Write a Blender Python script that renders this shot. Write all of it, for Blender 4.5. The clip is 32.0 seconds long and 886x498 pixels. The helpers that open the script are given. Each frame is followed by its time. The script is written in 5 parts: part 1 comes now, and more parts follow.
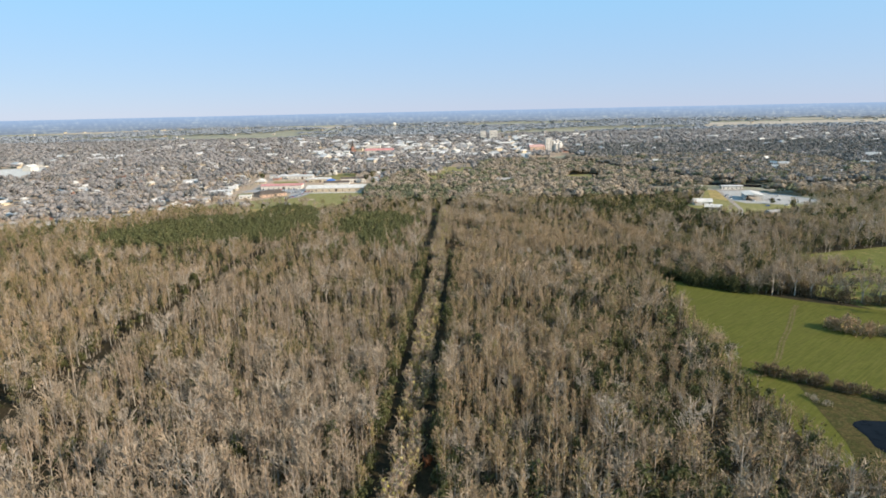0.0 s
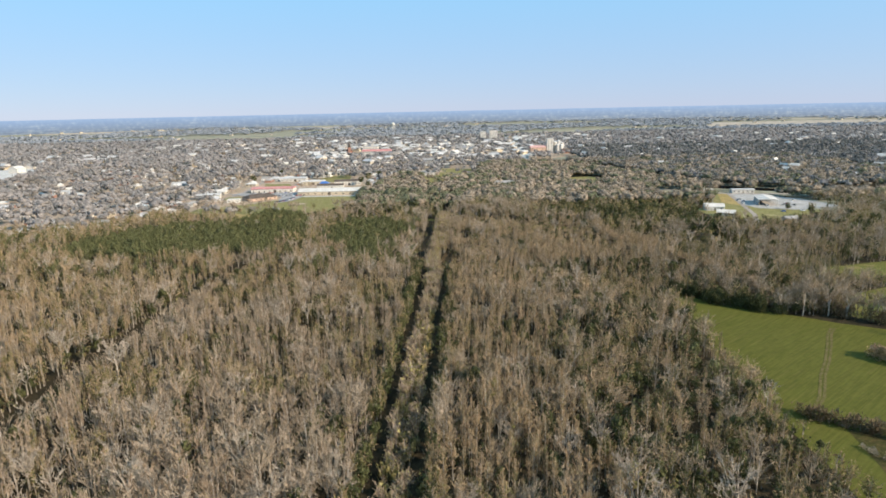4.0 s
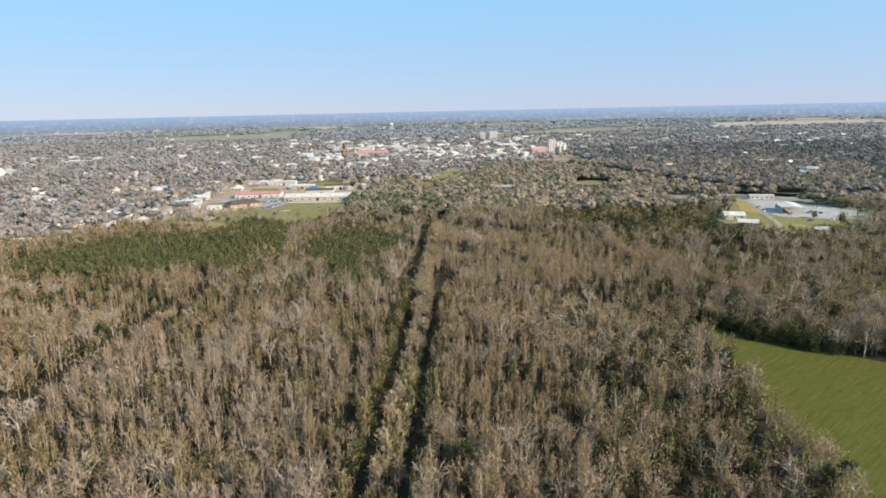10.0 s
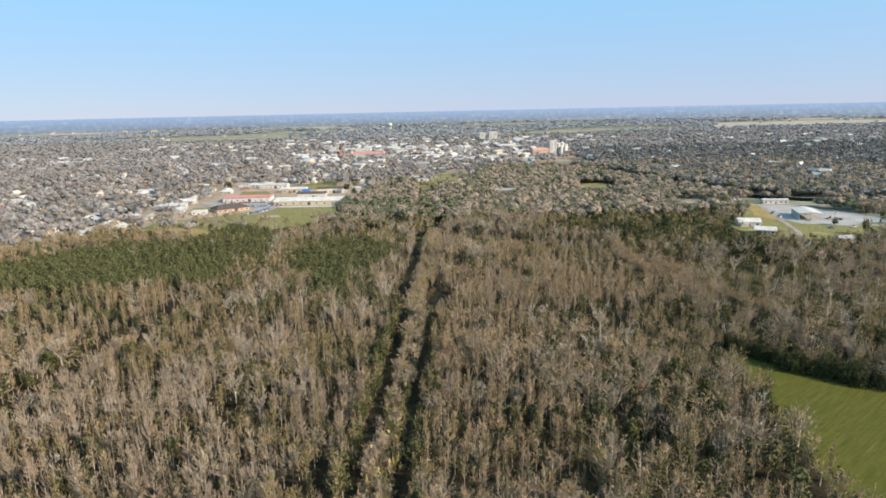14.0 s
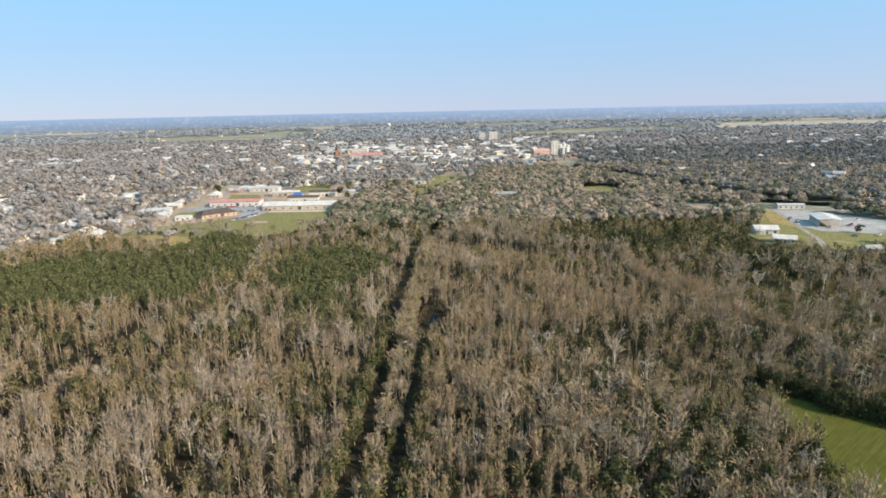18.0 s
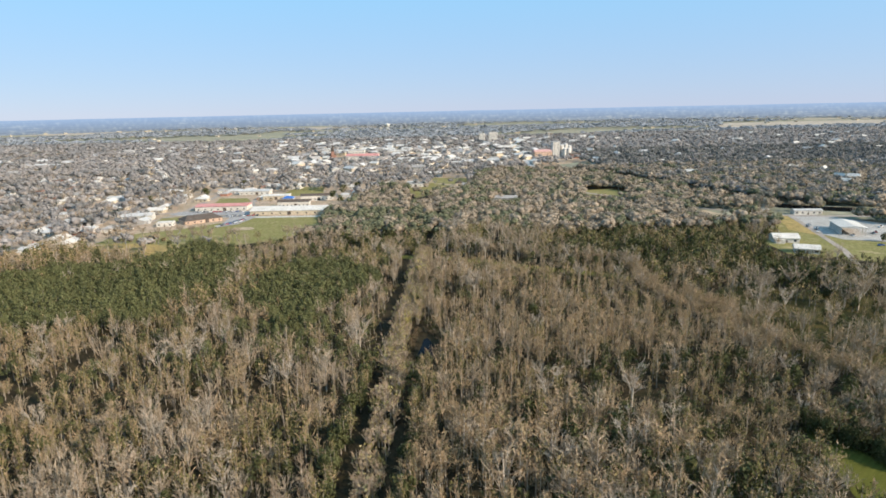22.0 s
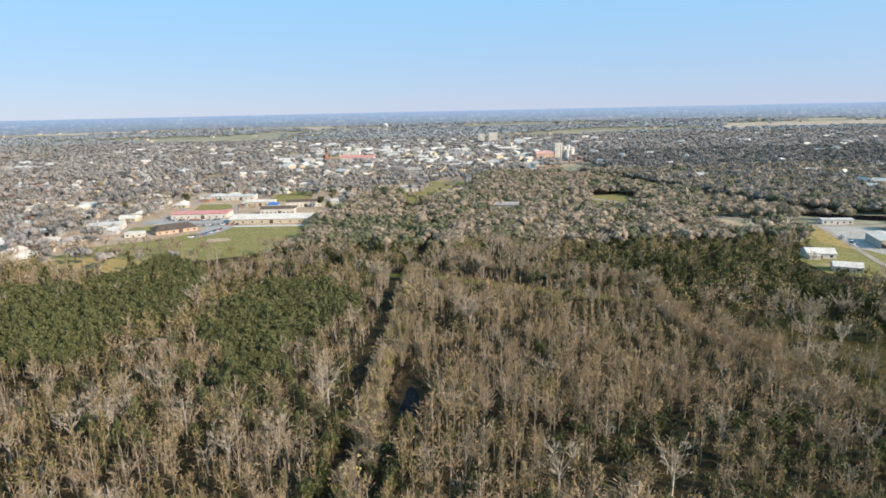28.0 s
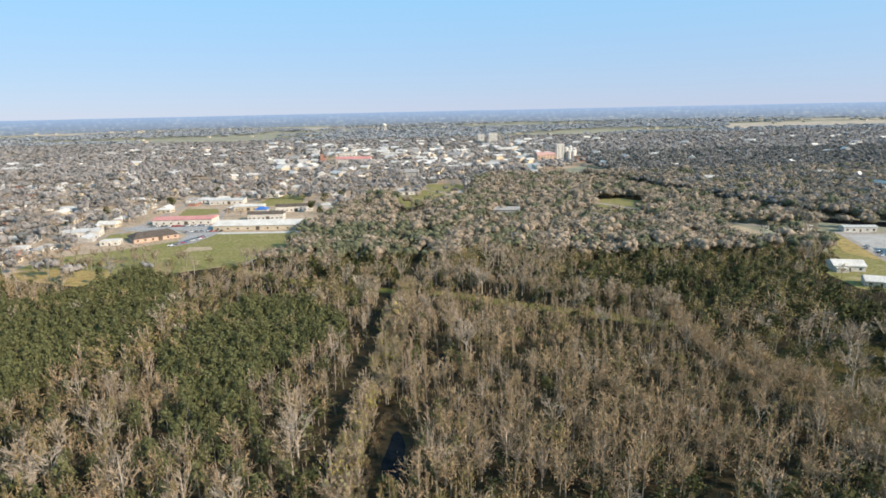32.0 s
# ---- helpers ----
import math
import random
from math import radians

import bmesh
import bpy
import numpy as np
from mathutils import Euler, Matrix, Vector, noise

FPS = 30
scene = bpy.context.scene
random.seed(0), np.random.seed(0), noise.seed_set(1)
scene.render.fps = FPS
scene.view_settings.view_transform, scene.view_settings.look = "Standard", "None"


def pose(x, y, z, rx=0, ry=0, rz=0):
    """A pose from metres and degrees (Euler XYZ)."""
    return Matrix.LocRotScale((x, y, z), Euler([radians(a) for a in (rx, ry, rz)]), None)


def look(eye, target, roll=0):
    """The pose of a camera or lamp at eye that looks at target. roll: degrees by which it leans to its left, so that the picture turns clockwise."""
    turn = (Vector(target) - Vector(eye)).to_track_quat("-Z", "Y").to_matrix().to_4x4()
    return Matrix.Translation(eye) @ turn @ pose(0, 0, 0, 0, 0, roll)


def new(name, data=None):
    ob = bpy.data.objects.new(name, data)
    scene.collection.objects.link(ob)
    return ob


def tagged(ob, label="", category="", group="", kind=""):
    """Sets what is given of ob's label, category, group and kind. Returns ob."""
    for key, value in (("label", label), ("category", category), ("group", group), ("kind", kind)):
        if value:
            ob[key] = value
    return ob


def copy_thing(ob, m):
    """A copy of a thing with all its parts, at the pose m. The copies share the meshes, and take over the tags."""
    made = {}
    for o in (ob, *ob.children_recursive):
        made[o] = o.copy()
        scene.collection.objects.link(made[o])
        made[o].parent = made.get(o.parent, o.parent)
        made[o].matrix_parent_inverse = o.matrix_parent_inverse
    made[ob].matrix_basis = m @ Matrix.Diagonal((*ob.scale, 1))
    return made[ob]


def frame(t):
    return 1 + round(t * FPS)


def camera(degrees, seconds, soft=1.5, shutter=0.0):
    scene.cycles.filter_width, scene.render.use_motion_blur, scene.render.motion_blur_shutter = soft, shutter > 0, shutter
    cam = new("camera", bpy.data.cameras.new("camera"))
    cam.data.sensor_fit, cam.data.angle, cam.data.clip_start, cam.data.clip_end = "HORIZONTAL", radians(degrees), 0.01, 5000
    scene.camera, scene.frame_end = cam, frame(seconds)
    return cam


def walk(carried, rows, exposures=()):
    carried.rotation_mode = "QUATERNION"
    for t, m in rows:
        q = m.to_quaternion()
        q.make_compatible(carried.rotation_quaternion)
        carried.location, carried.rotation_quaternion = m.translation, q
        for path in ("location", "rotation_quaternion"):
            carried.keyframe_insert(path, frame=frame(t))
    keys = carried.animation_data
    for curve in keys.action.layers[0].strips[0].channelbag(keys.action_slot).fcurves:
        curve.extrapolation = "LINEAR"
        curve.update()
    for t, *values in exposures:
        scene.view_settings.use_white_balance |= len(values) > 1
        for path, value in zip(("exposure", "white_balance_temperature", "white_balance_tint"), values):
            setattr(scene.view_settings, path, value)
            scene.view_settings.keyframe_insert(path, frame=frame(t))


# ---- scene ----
cam = camera(73.5, 32.0, soft=1.7)


def eye_at(t):
    return Vector((0.76 * t, 8.181 * t - 0.00529 * t * t, 100.0 - 0.0415 * t))


PITCH = math.tan(radians(13.23))
PATH = [(t, look(eye_at(t), eye_at(t) + Vector((0, 400, -400 * PITCH)), -1.243)) for t in range(0, 33, 4)]
walk(cam, PATH)

# ---- light ----
SUN_AZ, SUN_EL = radians(118), radians(29)  # clockwise from +y
world = bpy.data.worlds.new("sky")
scene.world = world
world.use_nodes = True
wt = world.node_tree
sky = wt.nodes.new("ShaderNodeTexSky")
sky.sky_type, sky.sun_disc = "NISHITA", False
sky.sun_elevation, sky.sun_rotation = SUN_EL, SUN_AZ
sky.air_density, sky.dust_density, sky.ozone_density, sky.altitude = 1.0, 0.0, 4.0, 0
veil = wt.nodes.new("ShaderNodeMix")
veil.data_type = "RGBA"
veil.inputs["Factor"].default_value = 0.8
coord, split, height, hazy = (wt.nodes.new("ShaderNode" + k) for k in ("TexCoord", "SeparateXYZ", "MapRange", "Mix"))
height.inputs["From Max"].default_value = 0.19
hazy.data_type = "RGBA"
hazy.inputs["A"].default_value, hazy.inputs["B"].default_value = (3.95, 4.9, 7.0, 1), (2.8, 5.75, 8.6, 1)
wt.links.new(coord.outputs["Generated"], split.inputs[0])
wt.links.new(split.outputs["Z"], height.inputs["Value"])
wt.links.new(height.outputs[0], hazy.inputs["Factor"])
wt.links.new(sky.outputs[0], veil.inputs["A"])
wt.links.new(hazy.outputs["Result"], veil.inputs["B"])
wt.links.new(veil.outputs["Result"], wt.nodes["Background"].inputs[0])
wt.nodes["Background"].inputs[1].default_value = 0.08
sun = new("sun", bpy.data.lights.new("sun", "SUN"))
sun.data.energy, sun.data.angle, sun.data.color = 5.0, radians(0.5), (1.0, 0.855, 0.69)
toward = Vector((math.sin(SUN_AZ) * math.cos(SUN_EL), math.cos(SUN_AZ) * math.cos(SUN_EL), math.sin(SUN_EL)))
sun.matrix_world = look(toward * 500, (0, 0, 0))
scene.view_settings.exposure = 0.63


# ---- materials ----
def material(name, colours, size=5.0, fine=0.6, rough=0.9, bump=0.0, island=0.25, metal=0.0, through_leaf=0.0, stretch=(1, 1, 1), spec=0.06, detail=3, turn=0.0):
    """Two scales of noise choose between the colours; single pieces vary in lightness."""
    m = bpy.data.materials.new(name)
    m.use_nodes = True
    nt = m.node_tree
    n, l = nt.nodes, nt.links
    bsdf = n["Principled BSDF"]
    geo = n.new("ShaderNodeNewGeometry")
    mp = n.new("ShaderNodeMapping")
    mp.inputs["Scale"].default_value = stretch
    if turn:
        mp.vector_type = "TEXTURE"
        mp.inputs["Scale"].default_value = [1 / k for k in stretch]
        mp.inputs["Rotation"].default_value = (0, 0, radians(turn))
    l.new(geo.outputs["Position"], mp.inputs["Vector"])
    big = n.new("ShaderNodeTexNoise")
    big.inputs["Scale"].default_value = 1.0 / size
    big.inputs["Detail"].default_value = detail
    big.inputs["Roughness"].default_value = 0.65
    l.new(mp.outputs[0], big.inputs["Vector"])
    ramp = n.new("ShaderNodeValToRGB")
    el = ramp.color_ramp.elements
    while len(el) < len(colours):
        el.new(0.5)
    for k, c in enumerate(colours):
        el[k].position = 0.3 + 0.4 * k / max(1, len(colours) - 1)
        el[k].color = (*c, 1)
    l.new(big.outputs["Fac"], ramp.inputs["Fac"])
    small = n.new("ShaderNodeTexNoise")
    small.inputs["Scale"].default_value = 1.0 / fine
    small.inputs["Detail"].default_value = 2
    l.new(mp.outputs[0], small.inputs["Vector"])
    add = n.new("ShaderNodeMath")
    add.operation = "MULTIPLY_ADD"
    l.new(geo.outputs["Random Per Island"], add.inputs[0])
    add.inputs[1].default_value = island
    l.new(small.outputs["Fac"], add.inputs[2])
    if turn:
        grain, both = n.new("ShaderNodeTexNoise"), n.new("ShaderNodeMix")
        grain.inputs["Scale"].default_value, grain.inputs["Detail"].default_value, grain.inputs["Roughness"].default_value = 0.45, 6, 0.75
        both.inputs["Factor"].default_value = 0.5
        l.new(geo.outputs["Position"], grain.inputs["Vector"])
        l.new(small.outputs["Fac"], both.inputs["A"])
        l.new(grain.outputs["Fac"], both.inputs["B"])
        l.new(both.outputs["Result"], add.inputs[2])
    rng = n.new("ShaderNodeMapRange")
    rng.inputs["From Min"].default_value = 0.25
    rng.inputs["From Max"].default_value = 0.75 + island
    rng.inputs["To Min"].default_value = 0.62
    rng.inputs["To Max"].default_value = 1.38
    l.new(add.outputs[0], rng.inputs["Value"])
    mul = n.new("ShaderNodeVectorMath")
    mul.operation = "MULTIPLY"
    l.new(ramp.outputs[0], mul.inputs[0])
    l.new(rng.outputs[0], mul.inputs[1])
    l.new(mul.outputs[0], bsdf.inputs["Base Color"])
    bsdf.inputs["Roughness"].default_value = rough
    bsdf.inputs["Metallic"].default_value = metal
    bsdf.inputs["Specular IOR Level"].default_value = spec
    if bump:
        b = n.new("ShaderNodeBump")
        b.inputs["Strength"].default_value = bump
        b.inputs["Distance"].default_value = 0.1 if fine < 2 else 1.2
        l.new(small.outputs["Fac"], b.inputs["Height"])
        l.new(b.outputs[0], bsdf.inputs["Normal"])
    if through_leaf:
        tr = n.new("ShaderNodeBsdfTranslucent")
        mx = n.new("ShaderNodeMixShader")
        mx.inputs[0].default_value = through_leaf
        l.new(mul.outputs[0], tr.inputs["Color"])
        l.new(bsdf.outputs[0], mx.inputs[1])
        l.new(tr.outputs[0], mx.inputs[2])
        l.new(mx.outputs[0], n["Material Output"].inputs["Surface"])
    return m


TWIG_TAN = material("tan_twigs", [(0.205, 0.148, 0.095), (0.355, 0.275, 0.195), (0.265, 0.195, 0.13), (0.455, 0.365, 0.285)], 9, 1.2, through_leaf=0.05, island=0.6)
TWIG_BROWN = material("brown_twigs", [(0.235, 0.17, 0.095), (0.39, 0.275, 0.175), (0.295, 0.212, 0.12), (0.47, 0.345, 0.235)], 10, 1.2, through_leaf=0.05, island=0.5)
TWIG_GREY = material("grey_twigs", [(0.2, 0.15, 0.098), (0.355, 0.277, 0.196), (0.26, 0.204, 0.137), (0.44, 0.355, 0.266)], 12, 1.6, through_leaf=0.05, island=0.5)
# brown twigs darkened so gaps between trees look shaded; some bushes share it
TWIG_DARKENED = material("darkened_brown_twigs", [(0.105, 0.075, 0.042), (0.2, 0.142, 0.086), (0.137, 0.1, 0.056)], 9, 1.2, island=0.5)
TWIG_PALE = material("pale_twigs", [(0.3, 0.24, 0.175), (0.44, 0.37, 0.29)], 12, 1.0, through_leaf=0.05, island=0.4)
BARK = material("grey_bark", [(0.2, 0.17, 0.13), (0.32, 0.28, 0.23)], 3, 0.4, bump=0.4)
BARK_PALE = material("pale_bark", [(0.3, 0.26, 0.21), (0.44, 0.39, 0.33)], 3, 0.4, bump=0.4)
LEAF_OLIVE = material("olive_leaves", [(0.118, 0.107, 0.042), (0.19, 0.158, 0.068), (0.14, 0.13, 0.048), (0.222, 0.18, 0.095)], 8, 1.0, island=0.6, through_leaf=0.2)
LEAF_DARK = material("dark_evergreen_leaves", [(0.05, 0.056, 0.024), (0.1, 0.1, 0.042)], 8, 1.0, island=0.6, through_leaf=0.15)
PINE = material("pine_needles", [(0.072, 0.082, 0.036), (0.135, 0.136, 0.06), (0.1, 0.108, 0.046)], 9, 0.8, island=0.6, through_leaf=0.2)
LEAF_GOLD = material("yellowing_brush", [(0.36, 0.27, 0.16), (0.3, 0.26, 0.1), (0.4, 0.31, 0.2)], 10, 1.0, island=0.5, through_leaf=0.2)
LEAF_BROWN = material("russet_brown_sprays", [(0.21, 0.157, 0.086), (0.305, 0.222, 0.135), (0.215, 0.18, 0.09), (0.345, 0.26, 0.168)], 8, 0.9, island=0.4, through_leaf=0.15)
LEAF_RUST = material("rusty_leaves", [(0.26, 0.09, 0.04), (0.36, 0.15, 0.07)], 4, 0.8, island=0.5, through_leaf=0.2)
# winter grey taken greyer still: distance haze put into the base colour
WOODS_HAZE_GREY = material("haze_greyed_winter_crowns", [(0.182, 0.173, 0.166), (0.298, 0.272, 0.252), (0.231, 0.217, 0.205), (0.143, 0.15, 0.145)], 28, 2.2, through_leaf=0.1, island=0.35)
WOODS_BROWN = material("brown_winter_crowns", [(0.195, 0.157, 0.114), (0.32, 0.262, 0.196), (0.25, 0.202, 0.15), (0.16, 0.146, 0.095)], 16, 1.4, through_leaf=0.1, island=0.35)
WOODS_GREEN = material("mixed_evergreen_crowns", [(0.083, 0.092, 0.058), (0.15, 0.15, 0.09), (0.113, 0.12, 0.073)], 14, 1.4, through_leaf=0.1, island=0.4)
# pale blue-grey instead of bark colour: far haze painted onto the crowns
WOODS_FAR_HAZE = material("haze_blued_crowns", [(0.19, 0.215, 0.25), (0.3, 0.31, 0.32), (0.235, 0.257, 0.28)], 60, 6, through_leaf=0.1, island=0.3)
# evergreen colour cooled, so that aerial haze sits in the base colour
BANK_HAZE_GREEN = material("haze_cooled_green_crowns", [(0.06, 0.07, 0.07), (0.185, 0.175, 0.16), (0.085, 0.095, 0.09)], 26, 2.2, through_leaf=0.1, island=0.35)
# darker than real litter: the shade between the trees is in this colour
FLOOR = material("shade_darkened_litter", [(0.016, 0.013, 0.008), (0.042, 0.032, 0.018), (0.025, 0.023, 0.011)], 7, 0.8, bump=0.5, island=0)
GROUND = material("open_country", [(0.17, 0.18, 0.13), (0.3, 0.27, 0.19), (0.22, 0.215, 0.15), (0.16, 0.16, 0.13)], 140, 12, island=0)
GRASS = material("winter_pasture", [(0.076, 0.079, 0.016), (0.09, 0.088, 0.019), (0.08, 0.083, 0.016), (0.102, 0.093, 0.024)], 2.6, 0.6, bump=0.3, island=0, stretch=(1, 0.05, 1), turn=-52)
GRASS_DRY = material("dry_pasture", [(0.15, 0.125, 0.04), (0.1, 0.105, 0.026), (0.18, 0.145, 0.058)], 10, 0.9, bump=0.3, island=0)
LAWN = material("town_grass", [(0.155, 0.15, 0.05), (0.215, 0.188, 0.08), (0.178, 0.168, 0.06), (0.3, 0.24, 0.13)], 22, 2, island=0)
TOWN_SOIL = material("town_soil_and_grass", [(0.22, 0.19, 0.105), (0.4, 0.3, 0.225), (0.3, 0.232, 0.155), (0.44, 0.35, 0.27)], 26, 2, island=0)
CROP = material("far_fields", [(0.33, 0.28, 0.215), (0.4, 0.34, 0.27)], 160, 20, island=0, stretch=(0.3, 1, 1))
MARSH = material("marsh_grass", [(0.048, 0.039, 0.013), (0.075, 0.057, 0.022), (0.04, 0.041, 0.012), (0.09, 0.07, 0.03)], 4, 0.8, bump=0.4, island=0)
HAY = material("golden_dry_grass", [(0.25, 0.185, 0.07), (0.33, 0.24, 0.1), (0.19, 0.165, 0.055)], 7, 1.2, bump=0.3, island=0, stretch=(0.3, 1, 1))
TRACK = material("worn_track", [(0.072, 0.073, 0.014), (0.13, 0.1, 0.045), (0.085, 0.08, 0.02), (0.16, 0.12, 0.06)], 3.5, 0.6, bump=0.4, island=0)
LEAF_LIME = material("yellow_green_leaves", [(0.26, 0.235, 0.06), (0.36, 0.31, 0.1)], 6, 0.8, island=0.6, through_leaf=0.25)
POOL = material("pool_water", [(0.08, 0.28, 0.45), (0.1, 0.32, 0.5)], 6, 1, rough=0.15, island=0, spec=0.3)
DIRT = material("bare_dirt", [(0.3, 0.23, 0.15), (0.4, 0.32, 0.22)], 9, 1.2, bump=0.3, island=0)
CONCRETE = material("pale_concrete", [(0.42, 0.4, 0.36), (0.52, 0.5, 0.46)], 12, 1.2, island=0)
PAVING = material("grey_paving", [(0.25, 0.24, 0.23), (0.34, 0.325, 0.31)], 8, 0.8, island=0)
ASPHALT = material("worn_asphalt", [(0.26, 0.225, 0.19), (0.34, 0.29, 0.25)], 9, 0.8, island=0)
GRAVEL = material("white_gravel", [(0.29, 0.275, 0.25), (0.4, 0.38, 0.35)], 12, 1.0, island=0)
WATER = material("dark_water", [(0.004, 0.005, 0.007), (0.007, 0.008, 0.01)], 30, 3, rough=0.12, island=0, spec=0.02)
PAINT_WHITE = material("white_siding", [(0.5, 0.47, 0.415), (0.62, 0.585, 0.52)], 4, 0.5, rough=0.6, island=0)
PAINT_TAN = material("tan_siding", [(0.46, 0.39, 0.28), (0.56, 0.48, 0.36)], 4, 0.5, rough=0.7, island=0)
PAINT_GREY = material("grey_siding", [(0.36, 0.345, 0.32), (0.48, 0.465, 0.44)], 4, 0.5, rough=0.7, island=0)
BRICK = material("red_brick", [(0.3, 0.16, 0.115), (0.38, 0.21, 0.16)], 4, 0.4, island=0)
BRICK_PALE = material("pale_pink_brick", [(0.42, 0.3, 0.22), (0.52, 0.38, 0.29)], 4, 0.4, island=0)
ROOF_METAL = material("pale_metal_roof", [(0.4, 0.385, 0.36), (0.5, 0.485, 0.46)], 8, 0.6, rough=0.55, island=0, spec=0.4)
ROOF_WHITE = material("white_roof", [(0.46, 0.43, 0.385), (0.6, 0.57, 0.52)], 8, 0.6, rough=0.7, island=0)
ROOF_RED = material("red_metal_roof", [(0.43, 0.19, 0.17), (0.53, 0.26, 0.235)], 8, 0.6, rough=0.5, island=0)
ROOF_PINK = material("faded_pink_roof", [(0.42, 0.25, 0.22), (0.52, 0.33, 0.3)], 8, 0.6, rough=0.7, island=0)
ROOF_BROWN = material("brown_shingles", [(0.08, 0.064, 0.053), (0.125, 0.103, 0.086)], 4, 0.4, island=0)
ROOF_GREY = material("grey_shingles", [(0.25, 0.235, 0.215), (0.36, 0.34, 0.32)], 4, 0.4, island=0)
ROOF_BLUE = material("blue_metal_roof", [(0.05, 0.13, 0.36), (0.08, 0.18, 0.45)], 6, 0.5, rough=0.5, island=0)
GLASS = material("window_glass", [(0.03, 0.035, 0.045), (0.05, 0.06, 0.07)], 2, 0.5, rough=0.1, island=0, spec=0.6)
RUBBER = material("black_rubber", [(0.02, 0.02, 0.02), (0.03, 0.03, 0.03)], 1, 0.2, island=0)
CAR_COLOURS = [material("car_paint_" + k, [c, c], 2, 0.4, rough=0.3, island=0, spec=0.6) for k, c in
               (("white", (0.75, 0.75, 0.74)), ("black", (0.03, 0.03, 0.035)), ("grey", (0.25, 0.26, 0.27)), ("red", (0.4, 0.04, 0.03)), ("blue", (0.04, 0.1, 0.3)))]


# ---- mesh helpers ----
def mesh_from(name, v, f, mats, mi=None):
    """A mesh of triangles or quads from arrays."""
    v, f = np.asarray(v, np.float32), np.asarray(f, np.int32)
    me = bpy.data.meshes.new(name)
    k = f.shape[1]
    me.vertices.add(len(v))
    me.vertices.foreach_set("co", v.ravel())
    me.loops.add(f.size)
    me.loops.foreach_set("vertex_index", f.ravel())
    me.polygons.add(len(f))
    me.polygons.foreach_set("loop_start", np.arange(0, f.size, k, dtype=np.int32))
    if mi is not None:
        me.polygons.foreach_set("material_index", np.asarray(mi, np.int32))
    for m in mats:
        me.materials.append(m)
    me.update(calc_edges=True)
    return me


def part(name, bm, mat, parent, label=""):
    me = bpy.data.meshes.new(name)
    bm.to_mesh(me)
    bm.free()
    me.materials.append(mat)
    ob = new(name, me)
    ob.parent = parent
    return tagged(ob, label)


def sheet(name, pts, z, mat, label, category, kind="structure"):
    """A flat sheet with a rounded, slightly uneven rim."""
    n = len(pts)
    rim = []
    for k in range(n):
        a, b = Vector(pts[k]), Vector(pts[(k + 1) % n])
        steps = max(1, min(12, int((b - a).length / 15)))
        for s in range(steps):
            p = a.lerp(b, s / steps)
            w = min(2.0, (b - a).length * 0.03) if s else 0
            q = noise.noise(Vector((p.x * 0.05, p.y * 0.05, z)))
            rim.append((p.x + w * q, p.y + w * q, z))
    bm = bmesh.new()
    bm.faces.new([bm.verts.new(p) for p in rim])
    bmesh.ops.triangulate(bm, faces=bm.faces[:])
    bm.normal_update()
    for f in bm.faces:
        if f.normal.z < 0:
            f.normal_flip()
    return tagged(part(name, bm, mat, None), label, category, kind=kind)


def ribbon(name, pts, width, z, mat, label, category):
    """A road or strip of one width along a line."""
    bm = bmesh.new()
    rows = []
    for k, p in enumerate(pts):
        a, b = Vector(pts[max(0, k - 1)]), Vector(pts[min(len(pts) - 1, k + 1)])
        d = (b - a).normalized()
        s = Vector((-d.y, d.x)) * width / 2
        rows.append([bm.verts.new((p[0] + s.x, p[1] + s.y, z)), bm.verts.new((p[0] - s.x, p[1] - s.y, z))])
    for a, b in zip(rows, rows[1:]):
        bm.faces.new((a[0], a[1], b[1], b[0]))
    bmesh.ops.recalc_face_normals(bm, faces=bm.faces[:])
    if sum(f.normal.z for f in bm.faces) < 0:
        bmesh.ops.reverse_faces(bm, faces=bm.faces[:])
    return tagged(part(name, bm, mat, None), label, category, kind="structure")


def inside(x, y, poly):
    """Which points lie in a polygon."""
    x, y = np.asarray(x, float), np.asarray(y, float)
    hit = np.zeros(x.shape, bool)
    for (x0, y0), (x1, y1) in zip(poly, poly[1:] + poly[:1]):
        cross = (y0 > y) != (y1 > y)
        hit ^= cross & (x < (x1 - x0) * (y - y0) / (y1 - y0 + 1e-12) + x0)
    return hit


def near_line(x, y, line):
    """Distance of points from a polyline."""
    x, y = np.asarray(x, float), np.asarray(y, float)
    best = np.full(x.shape, 1e9)
    for (x0, y0), (x1, y1) in zip(line, line[1:]):
        dx, dy = x1 - x0, y1 - y0
        s = np.clip(((x - x0) * dx + (y - y0) * dy) / (dx * dx + dy * dy), 0, 1)
        best = np.minimum(best, np.hypot(x - x0 - s * dx, y - y0 - s * dy))
    return best


def strip_x(y):
    return -18 + 0.041 * y


# ---- plan ----
PINES = [(-285, 440), (-272, 478), (-255, 522), (-225, 548), (-195, 545), (-176, 570), (-168, 612), (-132, 592), (-112, 545), (-106, 515), (-102, 487), (-116, 476), (-121, 462), (-118, 450), (-128, 440), (-200, 432)]
PINES_EAST = [(-91, 475), (-92, 487), (-90, 500), (-87, 514), (-81, 530), (-79, 552), (-64, 545), (-45, 542), (-25, 524), (-17, 502), (-27, 489), (-31, 474), (-44, 452), (-53, 448), (-63, 438), (-78, 454)]
PINES_NEAR = [(-77, 454), (-46, 452), (-27, 413), (-32, 389), (-68, 403), (-81, 422)]
FIELD = [(106, 345), (104, 250), (102, 150), (112, 146), (140, 140), (180, 120), (330, 120), (330, 248), (250, 260), (211, 275), (185, 290), (160, 309), (140, 326), (128, 345)]
